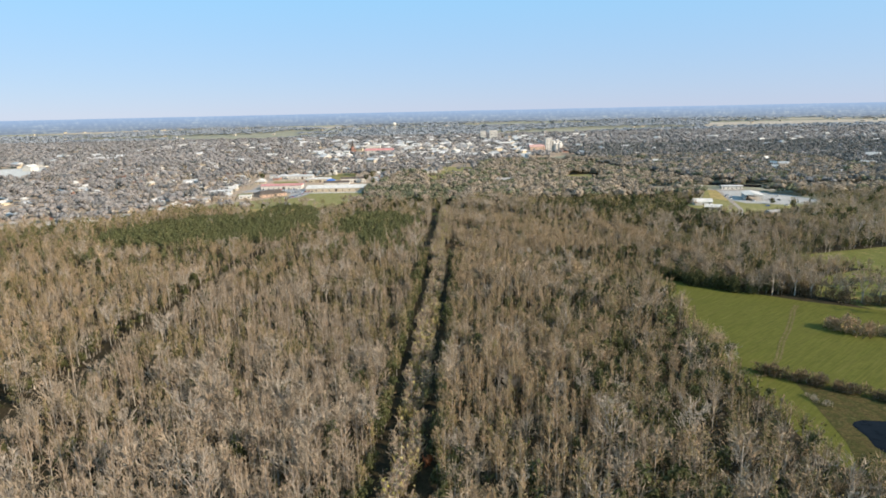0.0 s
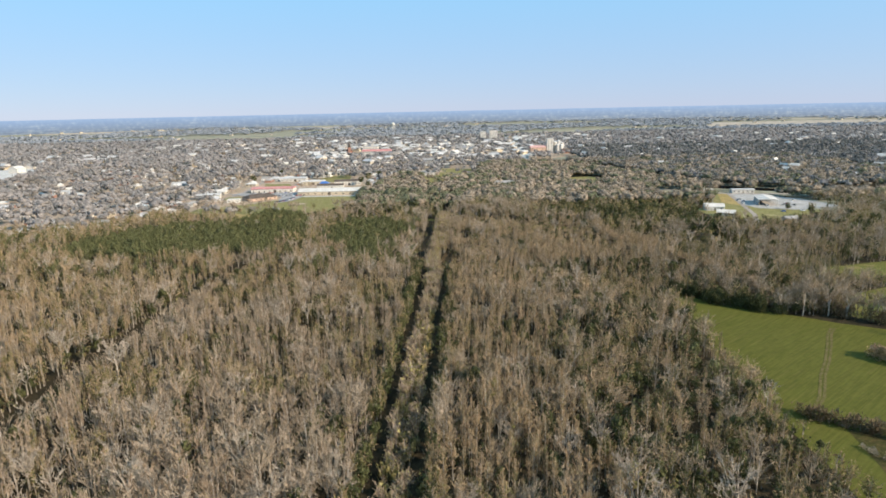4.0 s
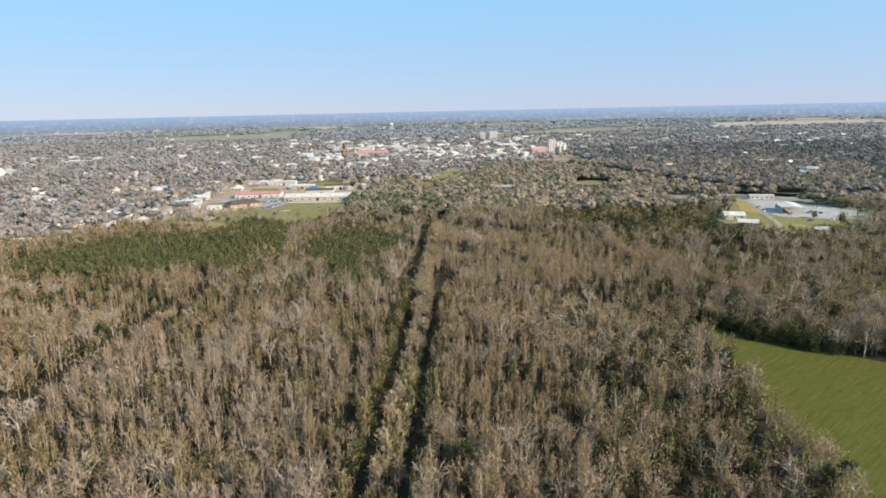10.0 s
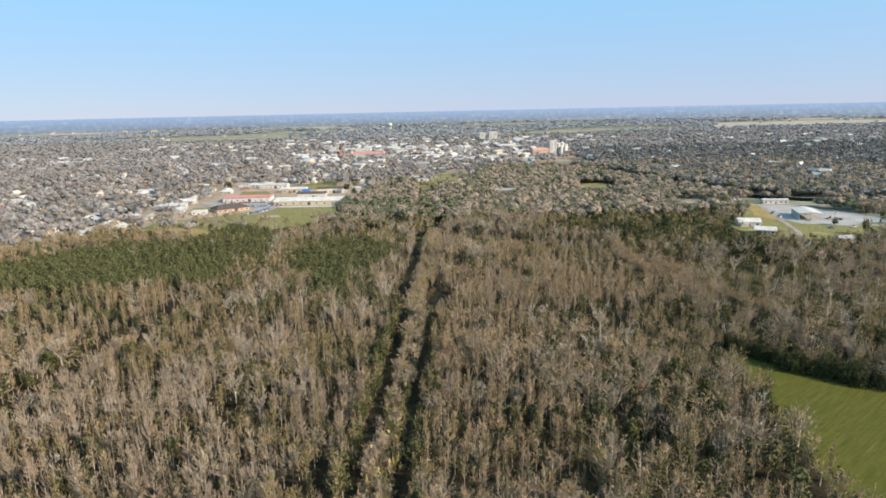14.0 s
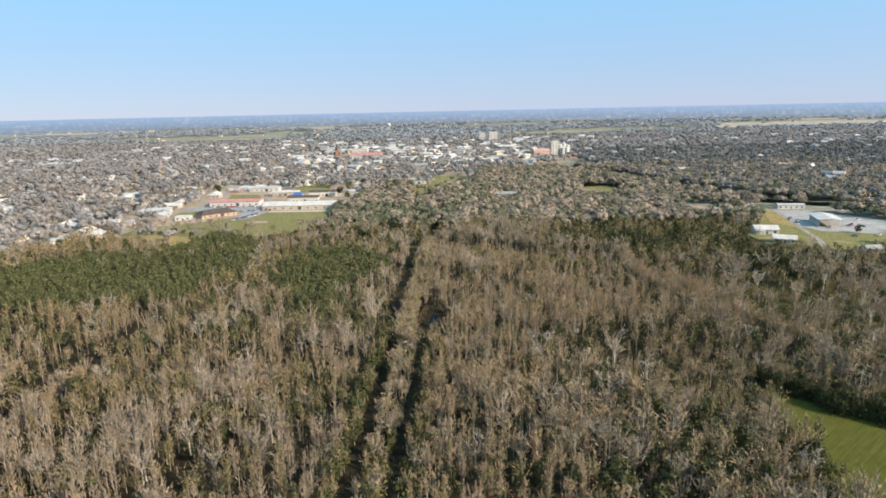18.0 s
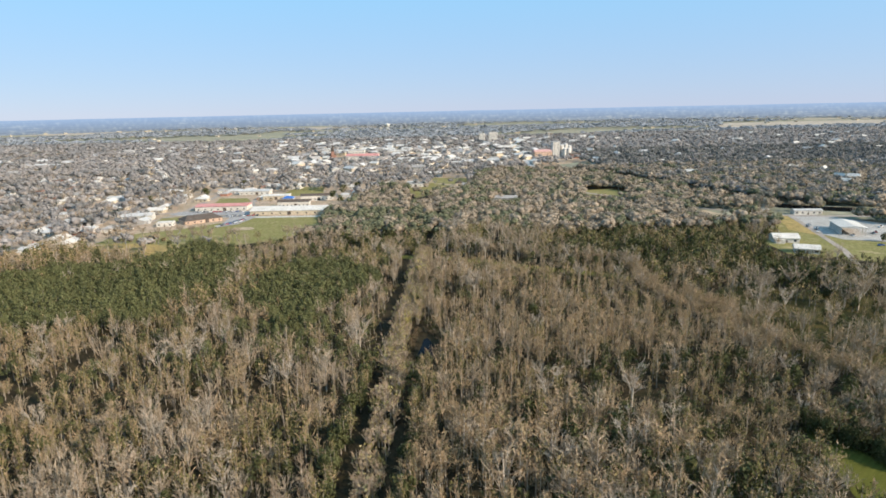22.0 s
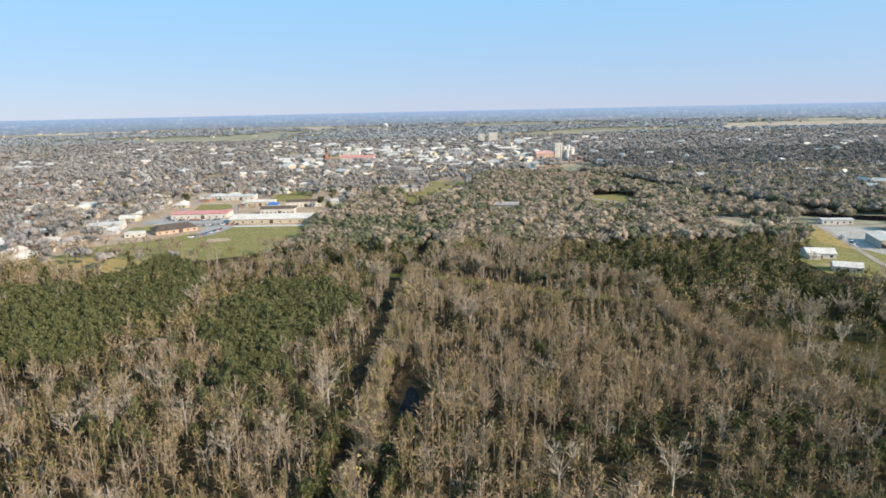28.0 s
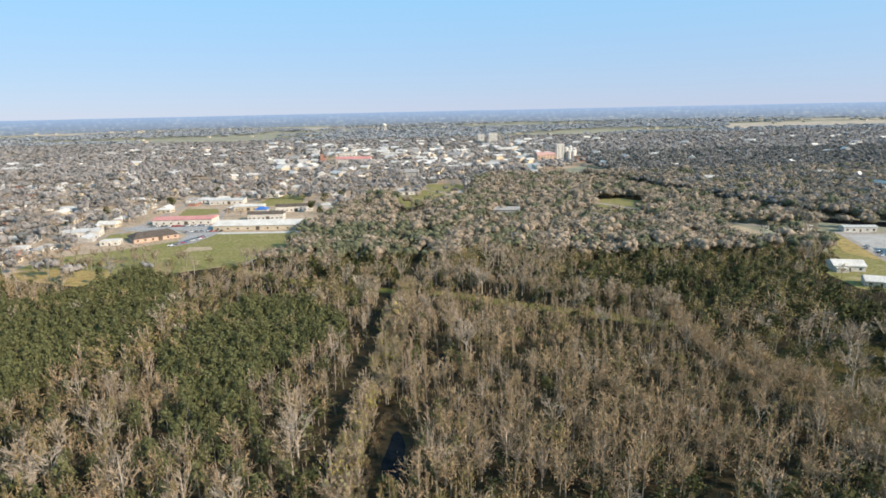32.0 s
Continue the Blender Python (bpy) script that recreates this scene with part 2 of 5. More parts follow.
WOOD_EDGE = ((90, 136, 142, 150, 198, 253, 293, 338), (155, 140, 114, 109, 111, 113, 119, 126))
FIELD_BACK = [(225, 372), (290, 322), (420, 330), (470, 420), (306, 402), (240, 385)]
SCRUB = [(212, 272), (240, 258), (340, 240), (420, 300), (440, 345), (330, 325), (250, 345), (215, 330), (196, 300)]
GLADE = [(152, 400), (150, 470), (178, 498), (240, 470), (262, 404), (215, 350)]
CROSS = [(-120, 640), (-105, 626), (-36, 582), (23, 569), (74, 541), (140, 509)]
DITCH_LEFT = [(-146, 80), (-143, 250), (-134, 344), (-126, 420)]
TOWN_GRASS = [(-262, 640), (-190, 626), (-150, 622), (-112, 645), (-92, 700), (-96, 752), (-176, 752), (-186, 728), (-220, 695), (-262, 672)]
TOWN = [(-900, 560), (-400, 520), (-330, 545), (-262, 615), (-185, 605), (-108, 645), (-90, 780), (-60, 930), (-20, 960), (60, 950), (70, 1080), (170, 1180), (300, 1300), (340, 2100), (-500, 2200), (-1500, 1700)]
YARD = [(327, 705), (350, 702), (384, 652), (392, 604), (340, 588), (311, 601), (307, 619)]
YARD_GRASS = [(314, 702), (288, 650), (268, 592), (274, 546), (298, 532), (340, 560), (380, 584), (341, 587), (311, 600), (306, 619), (326, 704)]
MEADOW = [(174, 842), (180, 822), (214, 806), (238, 868), (222, 900), (187, 894)]
GREEN = [(8, 998), (49, 975), (57, 1051), (0, 1066)]
YARD_EAST = [(-38, 1000), (4, 1002), (29, 962), (10, 900), (-12, 858), (-25, 890)]
DRY = [(-258, 632), (-246, 643), (-194, 631), (-180, 612), (-194, 597), (-241, 614)]
CABIN_CLEAR = [(70, 808), (102, 804), (104, 826), (72, 832)]
HOUSE_CLEAR = [(250, 606), (248, 562), (264, 548), (290, 560), (290, 592), (274, 616)]
DIRT_CLEAR = [(252, 735), (252, 688), (274, 688), (282, 715), (330, 690), (330, 705), (272, 752)]
RIVER = [(120, 1350), (200, 1130), (245, 1050), (292, 915), (322, 800), (350, 752), (385, 728), (470, 705), (700, 690)]

# ---- ground ----
bm = bmesh.new()
bmesh.ops.create_circle(bm, cap_ends=True, cap_tris=True, segments=96, radius=4590, matrix=Matrix.Translation((0, 130, 0)))
tagged(part("ground", bm, GROUND, None), "flat winter countryside of dull grass and soil", "ground", kind="structure")
sheet("forest_floor", [(-420, -40), (380, -40), (380, 330), (300, 560), (255, 720), (250, 900), (170, 1000), (60, 940), (-60, 930), (-95, 760), (-112, 645), (-185, 605), (-262, 612), (-330, 545), (-420, 500)], 0.05, FLOOR, "brown leaf litter, its colour darkened for the woods' shade", "forest floor")
sheet("pasture", [(128, 345), (124, 330), (118, 293), (112, 253), (110, 198), (108, 150)] + FIELD[3:-1], 0.12, GRASS, "mown bright green pasture beside the woods", "field")
sheet("back_pasture", FIELD_BACK, 0.12, GRASS_DRY, "green pasture behind a belt of trees", "field")
sheet("scrub_pasture", SCRUB, 0.1, GRASS_DRY, "rough olive pasture under scattered bare trees", "grass")
for dx in (-0.85, 0.85):
    ribbon("field_track", [(178 + dx, 284), (172 + dx, 277), (165 + dx, 266), (154 + dx, 250), (144 + dx, 237), (133 + dx, 220), (124 + dx, 210)], 1.0, 0.2, TRACK, "worn brown wheel track across the pasture", "track")
sheet("wet_margin", [(128, 200), (126, 190), (123, 175), (120, 160), (117, 152), (113, 142), (150, 128), (200, 130), (205, 160), (165, 176), (149, 184), (138, 193)], 0.18, MARSH, "rough olive marsh grass round the pond", "grass")
sheet("pond", [(128, 169), (130, 171), (133, 172), (139, 171), (150, 169), (160, 159), (150, 146), (135, 146), (128, 151), (126.5, 157), (128, 162)], 0.24, WATER, "small dark still pond in rough grass", "pond")
# flat black sheet laid over the litter to darken this hollow
sheet("hollow_dark_sheet", [(8.8 + (3.0 + 0.6 * math.sin(k * 2.3)) * math.cos(k * 0.524), 408 + 18 * math.sin(k * 0.524)) for k in range(12)], 0.12, WATER, "flat black sheet in a hollow by the bank", "pool")
sheet("hollow_dark_sheet", [(24 + (3.4 + 0.8 * math.sin(k * 2.3)) * math.cos(k * 0.524), 478 + 8 * math.sin(k * 0.524)) for k in range(12)], 0.12, WATER, "dark water under bare trees", "pool")
sheet("town_green", TOWN_GRASS, 0.12, LAWN, "patchy green grass before the sheds", "grass")
sheet("dry_plot", DRY, 0.18, HAY, "square plot of dry yellow grass", "grass")
sheet("town_ground", TOWN, 0.06, TOWN_SOIL, "thin grass and soil between the houses", "ground")
sheet("gravel_yard", YARD, 0.2, GRAVEL, "white gravel yard before metal sheds", "yard")
sheet("yard_grass", YARD_GRASS, 0.14, LAWN, "grass verge beside the gravel yard", "grass")
sheet("house_lawn", HOUSE_CLEAR, 0.1, LAWN, "thin lawn round the houses by the yard", "grass")
sheet("meadow", MEADOW, 0.14, LAWN, "small green meadow among bare trees", "grass")
sheet("lawn", GREEN, 0.14, LAWN, "bright green lawn beside houses", "grass")
sheet("house_green", YARD_EAST, 0.12, LAWN, "thin grass round low houses at the wood's edge", "grass")
sheet("dry_verge", [(316, 700), (325, 702), (311, 640), (304, 608), (292, 640)], 0.24, HAY, "dry golden grass beside the gravel yard", "grass")
sheet("dirt_patch", [(256, 732), (255, 690), (268, 690), (275, 712), (268, 738)], 0.14, DIRT, "bare reddish dirt patch at the wood's edge", "soil")
sheet("glade", GLADE, 0.09, MARSH, "rough dark grass under scattered tall trees", "grass")
ribbon("cross_ride", CROSS, 9, 0.12, GRASS_DRY, "grassy ride cut across the woods", "grass")
ribbon("river", RIVER, 26, 0.16, WATER, "dark river between wooded banks", "river")
for k, line in enumerate((
        [(-520, 705), (-323, 709), (-271, 706), (-252, 782), (-262, 912), (-275, 1200)],
        [(-252, 775), (-180, 752), (-96, 750)],
        [(-170, 752), (-200, 850), (-215, 1100)],
        [(-600, 800), (-420, 790), (-255, 785)],
        [(-500, 600), (-480, 900), (-470, 1300)],
        [(-380, 560), (-372, 720), (-360, 1100)],
        [(-700, 980), (-262, 930), (-60, 940), (0, 970)],
        [(-800, 1150), (-200, 1100), (60, 1085)],
        [(-5, 960), (-2, 1085), (0, 1300)],
        [(172, 1160), (206, 1784), (230, 2200)],
        [(180, 880), (267, 749), (328, 698), (520, 668)],
        [(325, 690), (308, 632), (289, 567), (272, 530)])):
    ribbon("road", line, 12 if k == 9 else 4 if k == 11 else 7, 0.2 + 0.01 * k, CONCRETE if k in (1, 9) else ASPHALT, "pale worn town road", "road")
sheet("car_park", [(-206, 762), (-191, 749), (-186, 700), (-172, 714), (-166, 752), (-172, 760)], 0.4, PAVING, "pale concrete car park", "car park")
sheet("green_plot", [(-237, 829), (-204, 857), (-217, 887), (-250, 888)], 0.3, LAWN, "green grass plot between town streets", "grass")
sheet("green_plot", [(-186, 902), (-130, 894), (-140, 984), (-176, 988)], 0.3, LAWN, "wide green plot beside the warehouses", "grass")
sheet("green_plot", [(-257, 735), (-236, 737), (-245, 762), (-260, 756)], 0.3, LAWN, "small green verge by the hall", "grass")
sheet("sand_patch", [(-167, 683), (-148, 689), (-153, 699), (-170, 699)], 0.3, DIRT, "bare orange sand patch in the grass", "soil")
sheet("swimming_pool", [(315, 549), (320, 544), (316, 538), (309, 540), (310, 546)], 0.3, POOL, "small blue swimming pool in a lawn", "pool")
sheet("shed_yard", [(-262, 775), (-178, 762), (-178, 790), (-258, 792)], 0.48, PAVING, "concrete apron before the red-roofed store", "car park")
PALE_LOT = [(-960, 1180), (-824, 1245), (-700, 1072), (-703, 965), (-960, 1010)]
sheet("bare_lot", PALE_LOT, 0.6, CONCRETE, "wide pale bare lot at the edge of town", "lot")
for pts in ([(1095, 2560), (1900, 2640), (2900, 2900), (2600, 3350), (1480, 3300)],
            [(-2500, 3650), (-1900, 3700), (-1700, 4150), (-2400, 4100)],
            [(-1150, 3900), (-500, 3700), (-300, 4050), (-1000, 4350)],
            [(1500, 3700), (2600, 3500), (2500, 3760), (1600, 3950)],
            [(-2600, 3000), (-2050, 2900), (-2150, 3150), (-2600, 3250)],
            [(-900, 640), (-560, 700), (-640, 790), (-900, 800)]):
    sheet("farm_field", pts, 0.5, CROP, "pale dry farm field on the plain", "field")

# ---- backdrop of distance ----
# the ring glows by itself; woods, fields and haze are painted on it
m = bpy.data.materials.new("glowing_painted_haze")
m.use_nodes = True
n, l = m.node_tree.nodes, m.node_tree.links
geo, mp, nz, rp = n.new("ShaderNodeNewGeometry"), n.new("ShaderNodeMapping"), n.new("ShaderNodeTexNoise"), n.new("ShaderNodeValToRGB")
mp.inputs["Scale"].default_value = (0.006, 0.006, 0.32)
nz.inputs["Scale"].default_value, nz.inputs["Detail"].default_value, nz.inputs["Roughness"].default_value = 1.0, 2.5, 0.55
e = rp.color_ramp.elements
e[0].position, e[1].position = 0.44, 0.64
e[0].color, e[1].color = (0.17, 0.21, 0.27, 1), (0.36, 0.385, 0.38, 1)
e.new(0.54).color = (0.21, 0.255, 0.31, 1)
# haze: the emitted colour turns bluer towards the top
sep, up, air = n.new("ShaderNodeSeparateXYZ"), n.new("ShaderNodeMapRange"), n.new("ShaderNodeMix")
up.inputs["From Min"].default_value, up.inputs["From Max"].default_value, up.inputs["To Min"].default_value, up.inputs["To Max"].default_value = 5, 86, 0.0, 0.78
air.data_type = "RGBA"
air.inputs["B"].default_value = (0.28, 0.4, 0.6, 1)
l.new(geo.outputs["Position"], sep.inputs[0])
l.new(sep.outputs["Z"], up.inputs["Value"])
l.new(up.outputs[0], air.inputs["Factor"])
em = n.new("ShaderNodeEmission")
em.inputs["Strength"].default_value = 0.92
l.new(geo.outputs["Position"], mp.inputs[0])
l.new(mp.outputs[0], nz.inputs["Vector"])
dots, blend = n.new("ShaderNodeTexNoise"), n.new("ShaderNodeMix")
dots.inputs["Scale"].default_value, dots.inputs["Detail"].default_value = 0.045, 4
blend.inputs["Factor"].default_value = 0.5
l.new(geo.outputs["Position"], dots.inputs["Vector"])
l.new(nz.outputs["Fac"], blend.inputs["A"])
l.new(dots.outputs["Fac"], blend.inputs["B"])
l.new(blend.outputs["Result"], rp.inputs[0])
l.new(rp.outputs[0], air.inputs["A"])
l.new(air.outputs["Result"], em.inputs[0])
l.new(em.outputs[0], n["Material Output"].inputs["Surface"])
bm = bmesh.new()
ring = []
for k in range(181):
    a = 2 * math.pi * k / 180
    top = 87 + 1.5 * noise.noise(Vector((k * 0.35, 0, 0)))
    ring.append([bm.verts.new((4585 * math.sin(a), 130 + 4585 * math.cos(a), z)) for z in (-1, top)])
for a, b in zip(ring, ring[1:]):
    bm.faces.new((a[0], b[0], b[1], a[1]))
tagged(part("backdrop", bm, m, None), "glowing backdrop of a far plain with painted blue haze", "distance", kind="structure")


# ---- tree templates ----
bm = bmesh.new()
bmesh.ops.create_icosphere(bm, subdivisions=1, radius=1.0)
bm.verts.index_update()
BALL_V, BALL_F = [tuple(v.co) for v in bm.verts], [tuple(v.index for v in f.verts) for f in bm.faces]
bm.free()


class Shape:
    """Triangles gathered in lists, with a material slot each."""

    def __init__(self):
        self.v, self.f, self.m = [], [], []

    def tri(self, a, b, c, m):
        k = len(self.v)
        self.v += [a, b, c]
        self.f.append((k, k + 1, k + 2))
        self.m.append(m)

    def rhomb(self, a, tip, w, m, rnd, mid=0.55):
        d = Vector(tip) - Vector(a)
        s = d.cross(Vector((rnd.gauss(0, 1), rnd.gauss(0, 1), rnd.gauss(0, 0.4))))
        s = s.normalized() * w / 2 if s.length > 1e-6 else Vector((w / 2, 0, 0))
        c = Vector(a) + d * mid
        k = len(self.v)
        self.v += [tuple(a), tuple(c + s), tuple(tip), tuple(c - s)]
        self.f += [(k, k + 1, k + 2), (k, k + 2, k + 3)]
        self.m += [m, m]

    def stem(self, pts, radii, m, sides=3):
        k = len(self.v)
        for p, r in zip(pts, radii):
            for s in range(sides):
                a = 2 * math.pi * s / sides
                self.v.append((p[0] + r * math.cos(a), p[1] + r * math.sin(a), p[2]))
        for i in range(len(pts) - 1):
            for s in range(sides):
                a, b = k + i * sides + s, k + i * sides + (s + 1) % sides
                self.f += [(a, b, b + sides), (a, b + sides, a + sides)]
                self.m += [m, m]

    def lobe(self, c, rx, rz, m, rnd):
        """One uneven rounded head of a crown, closed."""
        k = len(self.v)
        turn = Matrix.Rotation(rnd.uniform(0, 6.28), 3, "Z") @ Matrix.Rotation(rnd.uniform(0, 6.28), 3, "X")
        for p in BALL_V:
            q = turn @ Vector(p) * rnd.uniform(0.78, 1.15)
            self.v.append((c[0] + q.x * rx, c[1] + q.y * rx, c[2] + q.z * rz))
        self.f += [tuple(k + i for i in f) for f in BALL_F]
        self.m += [m] * len(BALL_F)

    def arrays(self):
        return np.array(self.v, np.float32), np.array(self.f, np.int32), np.array(self.m, np.int32)


def fan(s, base, tip, w, m, r):
    """One twig spray, pointed at its end, lying in the skin of its crown."""
    base, tip = Vector(base), Vector(tip)
    c = (base + tip) / 2
    out = Vector((c.x, c.y, 0.55 * (c.z - 5.0))).normalized()
    side = (tip - base).cross(out + Vector((r.gauss(0, 0.4), r.gauss(0, 0.4), r.gauss(0, 0.35))))
    side = side.normalized() * w / 2 if side.length > 1e-6 else Vector((w / 2, 0, 0))
    if r.random() < 0.12:
        s.tri(tuple(base), tuple(tip + side), tuple(tip - side + (base - tip) * r.uniform(0, 0.35)), m)
    else:
        s.tri(tuple(base + side), tuple(tip), tuple(base - side), m)


def tuft(s, c, size, m, r, out=None):
    """One leaf clump: an uneven triangle that faces outwards or any way."""
    d = Vector((r.gauss(0, 1), r.gauss(0, 1), r.gauss(0, 0.9)))
    if out is not None:
        q = Vector(out).normalized() + Vector((r.gauss(0, 0.35), r.gauss(0, 0.35), r.gauss(0, 0.35)))
        d = d.cross(q)
    d = d.normalized() * size * 0.6
    e = d.cross(q if out is not None else Vector((r.gauss(0, 1), r.gauss(0, 1), r.gauss(0, 1)))).normalized() * size * r.uniform(0.4, 0.7)
    c = Vector(c)
    s.tri(tuple(c - d * 0.8 - e * 0.6), tuple(c + d), tuple(c - d * r.uniform(0, 0.5) + e), m)


def bush(seed, sprays=260, tall=4.5, R=3.0, wide=0.22, leaves=20):
    """A rounded thicket from the ground up: slot 0 stems, 1 twigs, 2 leaves."""
    r, s = random.Random(seed), Shape()
    lobes = [(r.uniform(-0.5, 0.5) * R, r.uniform(-0.5, 0.5) * R, r.uniform(0.5, 0.75), r.uniform(0.7, 1.0)) for _ in range(5)]
    for x, y, q, h in lobes:
        s.stem([(x * 0.4, y * 0.4, 0), (x, y, tall * h * 0.6)], [0.09, 0.03], 0)
    for k in range(sprays):
        x, y, q, h = lobes[k % 5]
        d = Vector((r.gauss(0, 1), r.gauss(0, 1), abs(r.gauss(0, 0.9)))).normalized()
        p = Vector((x + d.x * q * R, y + d.y * q * R, 0.1 + d.z * h * tall)) * r.uniform(0.75, 1.0)
        fan(s, p, p + (d * 0.5 + Vector((r.gauss(0, 0.3), r.gauss(0, 0.3), r.uniform(0.1, 0.7)))) * r.uniform(0.5, 1.0), wide * r.uniform(0.6, 1.5), 1, r)
        if k < leaves:
            tuft(s, p, r.uniform(0.4, 0.7), 2, r, d)
    return s.arrays()


def slender_tree(seed, twigs=135, wide=0.12, olive=8, R0=1.6, leaf=0.55):
    """A tall spindle-shaped tree, 12 m, with ascending feathery branches: slot 0 stem and branches, 1 twigs, 2 leaves."""
    r, s = random.Random(seed), Shape()
    lean = Vector((r.uniform(-0.5, 0.5), r.uniform(-0.5, 0.5), 0))
    s.stem([(0, 0, 0), lean * 0.4 + Vector((0, 0, 6)), lean + Vector((0, 0, 11.3))], [0.15, 0.1, 0.025], 0)
    R = r.uniform(0.8, 1.25) * R0
    low = r.uniform(0.1, 0.3)
    boughs = 17
    for k in range(boughs):
        u = low + (0.97 - low) * (k + r.random()) / boughs
        v = (u - low) / (1 - low)
        prof = (0.5 + 0.5 * min(1, v / 0.3)) * (1.02 - v ** 1.7)
        a, out = 2.4 * k + r.uniform(-0.7, 0.7), R * prof * r.uniform(0.6, 1.1) + 0.12
        base = lean * u + Vector((0, 0, 11.2 * u - 0.5))
        tip = base + Vector((math.cos(a) * out, math.sin(a) * out, out * r.uniform(0.5, 1.2) + 0.35))
        fan(s, base, tip, 0.11, 0 if k % 3 == 0 else 1, r)
        way = (tip - base).normalized()
        for j in range(twigs // boughs):
            p = base.lerp(tip, r.uniform(0.1, 1.0))
            q = p + (way * r.uniform(0.2, 0.7) + Vector((r.gauss(0, 0.26), r.gauss(0, 0.26), r.uniform(0.25, 1.0)))) * r.uniform(0.8, 1.8)
            fan(s, p, q, wide * r.uniform(0.6, 1.5), 1, r)
        for j in range(int(olive / boughs + r.random())):
            p = base.lerp(tip, r.uniform(0.15, 1.0)) + Vector((r.gauss(0, 0.25), r.gauss(0, 0.25), r.gauss(0.2, 0.35)))
            tuft(s, p, leaf * r.uniform(0.6, 1.3), 2, r, (p.x, p.y, 0.5))
    return s.arrays()


def broad_tree(seed, per=8, wide=0.22, subs=4):
    """A wide bare tree, 15 m, with forking limbs."""
    r, s = random.Random(seed), Shape()
    s.stem([(0, 0, 0), (0.1, 0, 4.0), (0.2, 0.1, 6.0)], [0.36, 0.28, 0.2], 0, 4)
    limbs = r.randint(6, 8)
    for k in range(limbs):
        a = 6.283 * (k + r.uniform(-0.3, 0.3)) / limbs
        out, top = r.uniform(1.4, 4.6), r.uniform(9.5, 13.6)
        st = Vector((0.1, 0, r.uniform(3, 6.0)))
        mid = Vector((math.cos(a) * out * 0.55, math.sin(a) * out * 0.55, (st.z + top) / 2 - 0.4))
        end = Vector((math.cos(a) * out, math.sin(a) * out, top))
        s.stem([st, mid, end], [0.13, 0.075, 0.025], 0)
        for j in range(subs):
            p = mid.lerp(end, r.uniform(-0.3, 0.8))
            b = a + r.uniform(-1.7, 1.7)
            q = p + Vector((math.cos(b) * r.uniform(0.9, 2.2), math.sin(b) * r.uniform(0.9, 2.2), r.uniform(0.6, 2.2)))
            s.rhomb(p, q, 0.09, 0, r, 0.3)
            for i in range(per):
                w = p.lerp(q, r.uniform(0.2, 1.0))
                c = b + r.uniform(-1.7, 1.7)
                fan(s, w, w + Vector((math.cos(c) * r.uniform(0.4, 1.4), math.sin(c) * r.uniform(0.4, 1.4), r.uniform(0.1, 1.5))), wide * r.uniform(0.6, 1.5), 1, r)
    return s.arrays()


def fuzzy_tree(seed, sprays=90, wide=0.2, tall=11.0, R=3.2, leaves=0, boughs=9, bough=0.12, leaf=1.0):
    """A round-headed bare tree, a haze of twigs on spreading boughs: slot 0 stem, 1 twigs, 2 leaves."""
    r, s = random.Random(seed), Shape()
    s.stem([(0, 0, 0), (0.15, 0, tall * 0.4), (0, 0.1, tall * 0.8)], [0.22, 0.15, 0.04], 0)
    for k in range(boughs):
        a, e = 2.4 * k + r.uniform(-0.5, 0.5), r.uniform(0.05, 1.0) ** 0.7
        out, top = R * math.sqrt(max(0.05, 1 - e * e)) * r.uniform(0.75, 1.1), tall * (0.36 + 0.62 * e * r.uniform(0.85, 1.08))
        base = Vector((0.1, 0, tall * r.uniform(0.14, 0.42)))
        tip = Vector((math.cos(a) * out, math.sin(a) * out, top))
        fan(s, base, tip, bough, 0 if k % 2 == 0 else 1, r)
        way = (tip - base).normalized()
        for j in range(sprays // boughs):
            p = base.lerp(tip, r.uniform(0.3, 0.98) ** 0.8)
            q = p + (way * r.uniform(0.3, 0.9) + Vector((r.gauss(0, 0.55), r.gauss(0, 0.55), r.uniform(-0.15, 0.55)))) * R * r.uniform(0.2, 0.4)
            fan(s, p, q, wide * r.uniform(0.6, 1.5), 1, r)
        for j in range(leaves // boughs):
            p = base.lerp(tip, r.uniform(0.25, 1.0)) + Vector((r.gauss(0, 0.25), r.gauss(0, 0.25), r.gauss(0, 0.2))) * R
            tuft(s, p, leaf * r.uniform(0.55, 1.15), 2, r, (p.x, p.y, 0.55 * (p.z - tall * 0.45)))
    return s.arrays()


def leafy_tree(seed, leaves=110, size=1.15, tall=9.0, wide=2.5, bottom=0.08):
    """An evergreen tree with an uneven crown of clumps: slot 0 stem, 2 leaves."""
    r, s = random.Random(seed), Shape()
    s.stem([(0, 0, 0), (0.1, 0, tall * 0.5), (0, 0.1, tall * 0.9)], [0.2, 0.14, 0.04], 0)
    lobes = [(r.uniform(0, 6.28), r.uniform(0, 0.55) * wide, r.uniform(bottom + 0.2, 0.86), r.uniform(0.5, 0.8)) for _ in range(7)]
    for k in range(leaves):
        a, out, u, rad = lobes[k % 7]
        d = Vector((r.gauss(0, 1), r.gauss(0, 1), r.gauss(0, 1))).normalized() * r.uniform(0.55, 1.05)
        p = Vector((math.cos(a) * out, math.sin(a) * out, tall * u)) + Vector((d.x * wide * rad, d.y * wide * rad, d.z * tall * 0.18))
        tuft(s, p, size * r.uniform(0.6, 1.35), 2, r, d)
    return s.arrays()


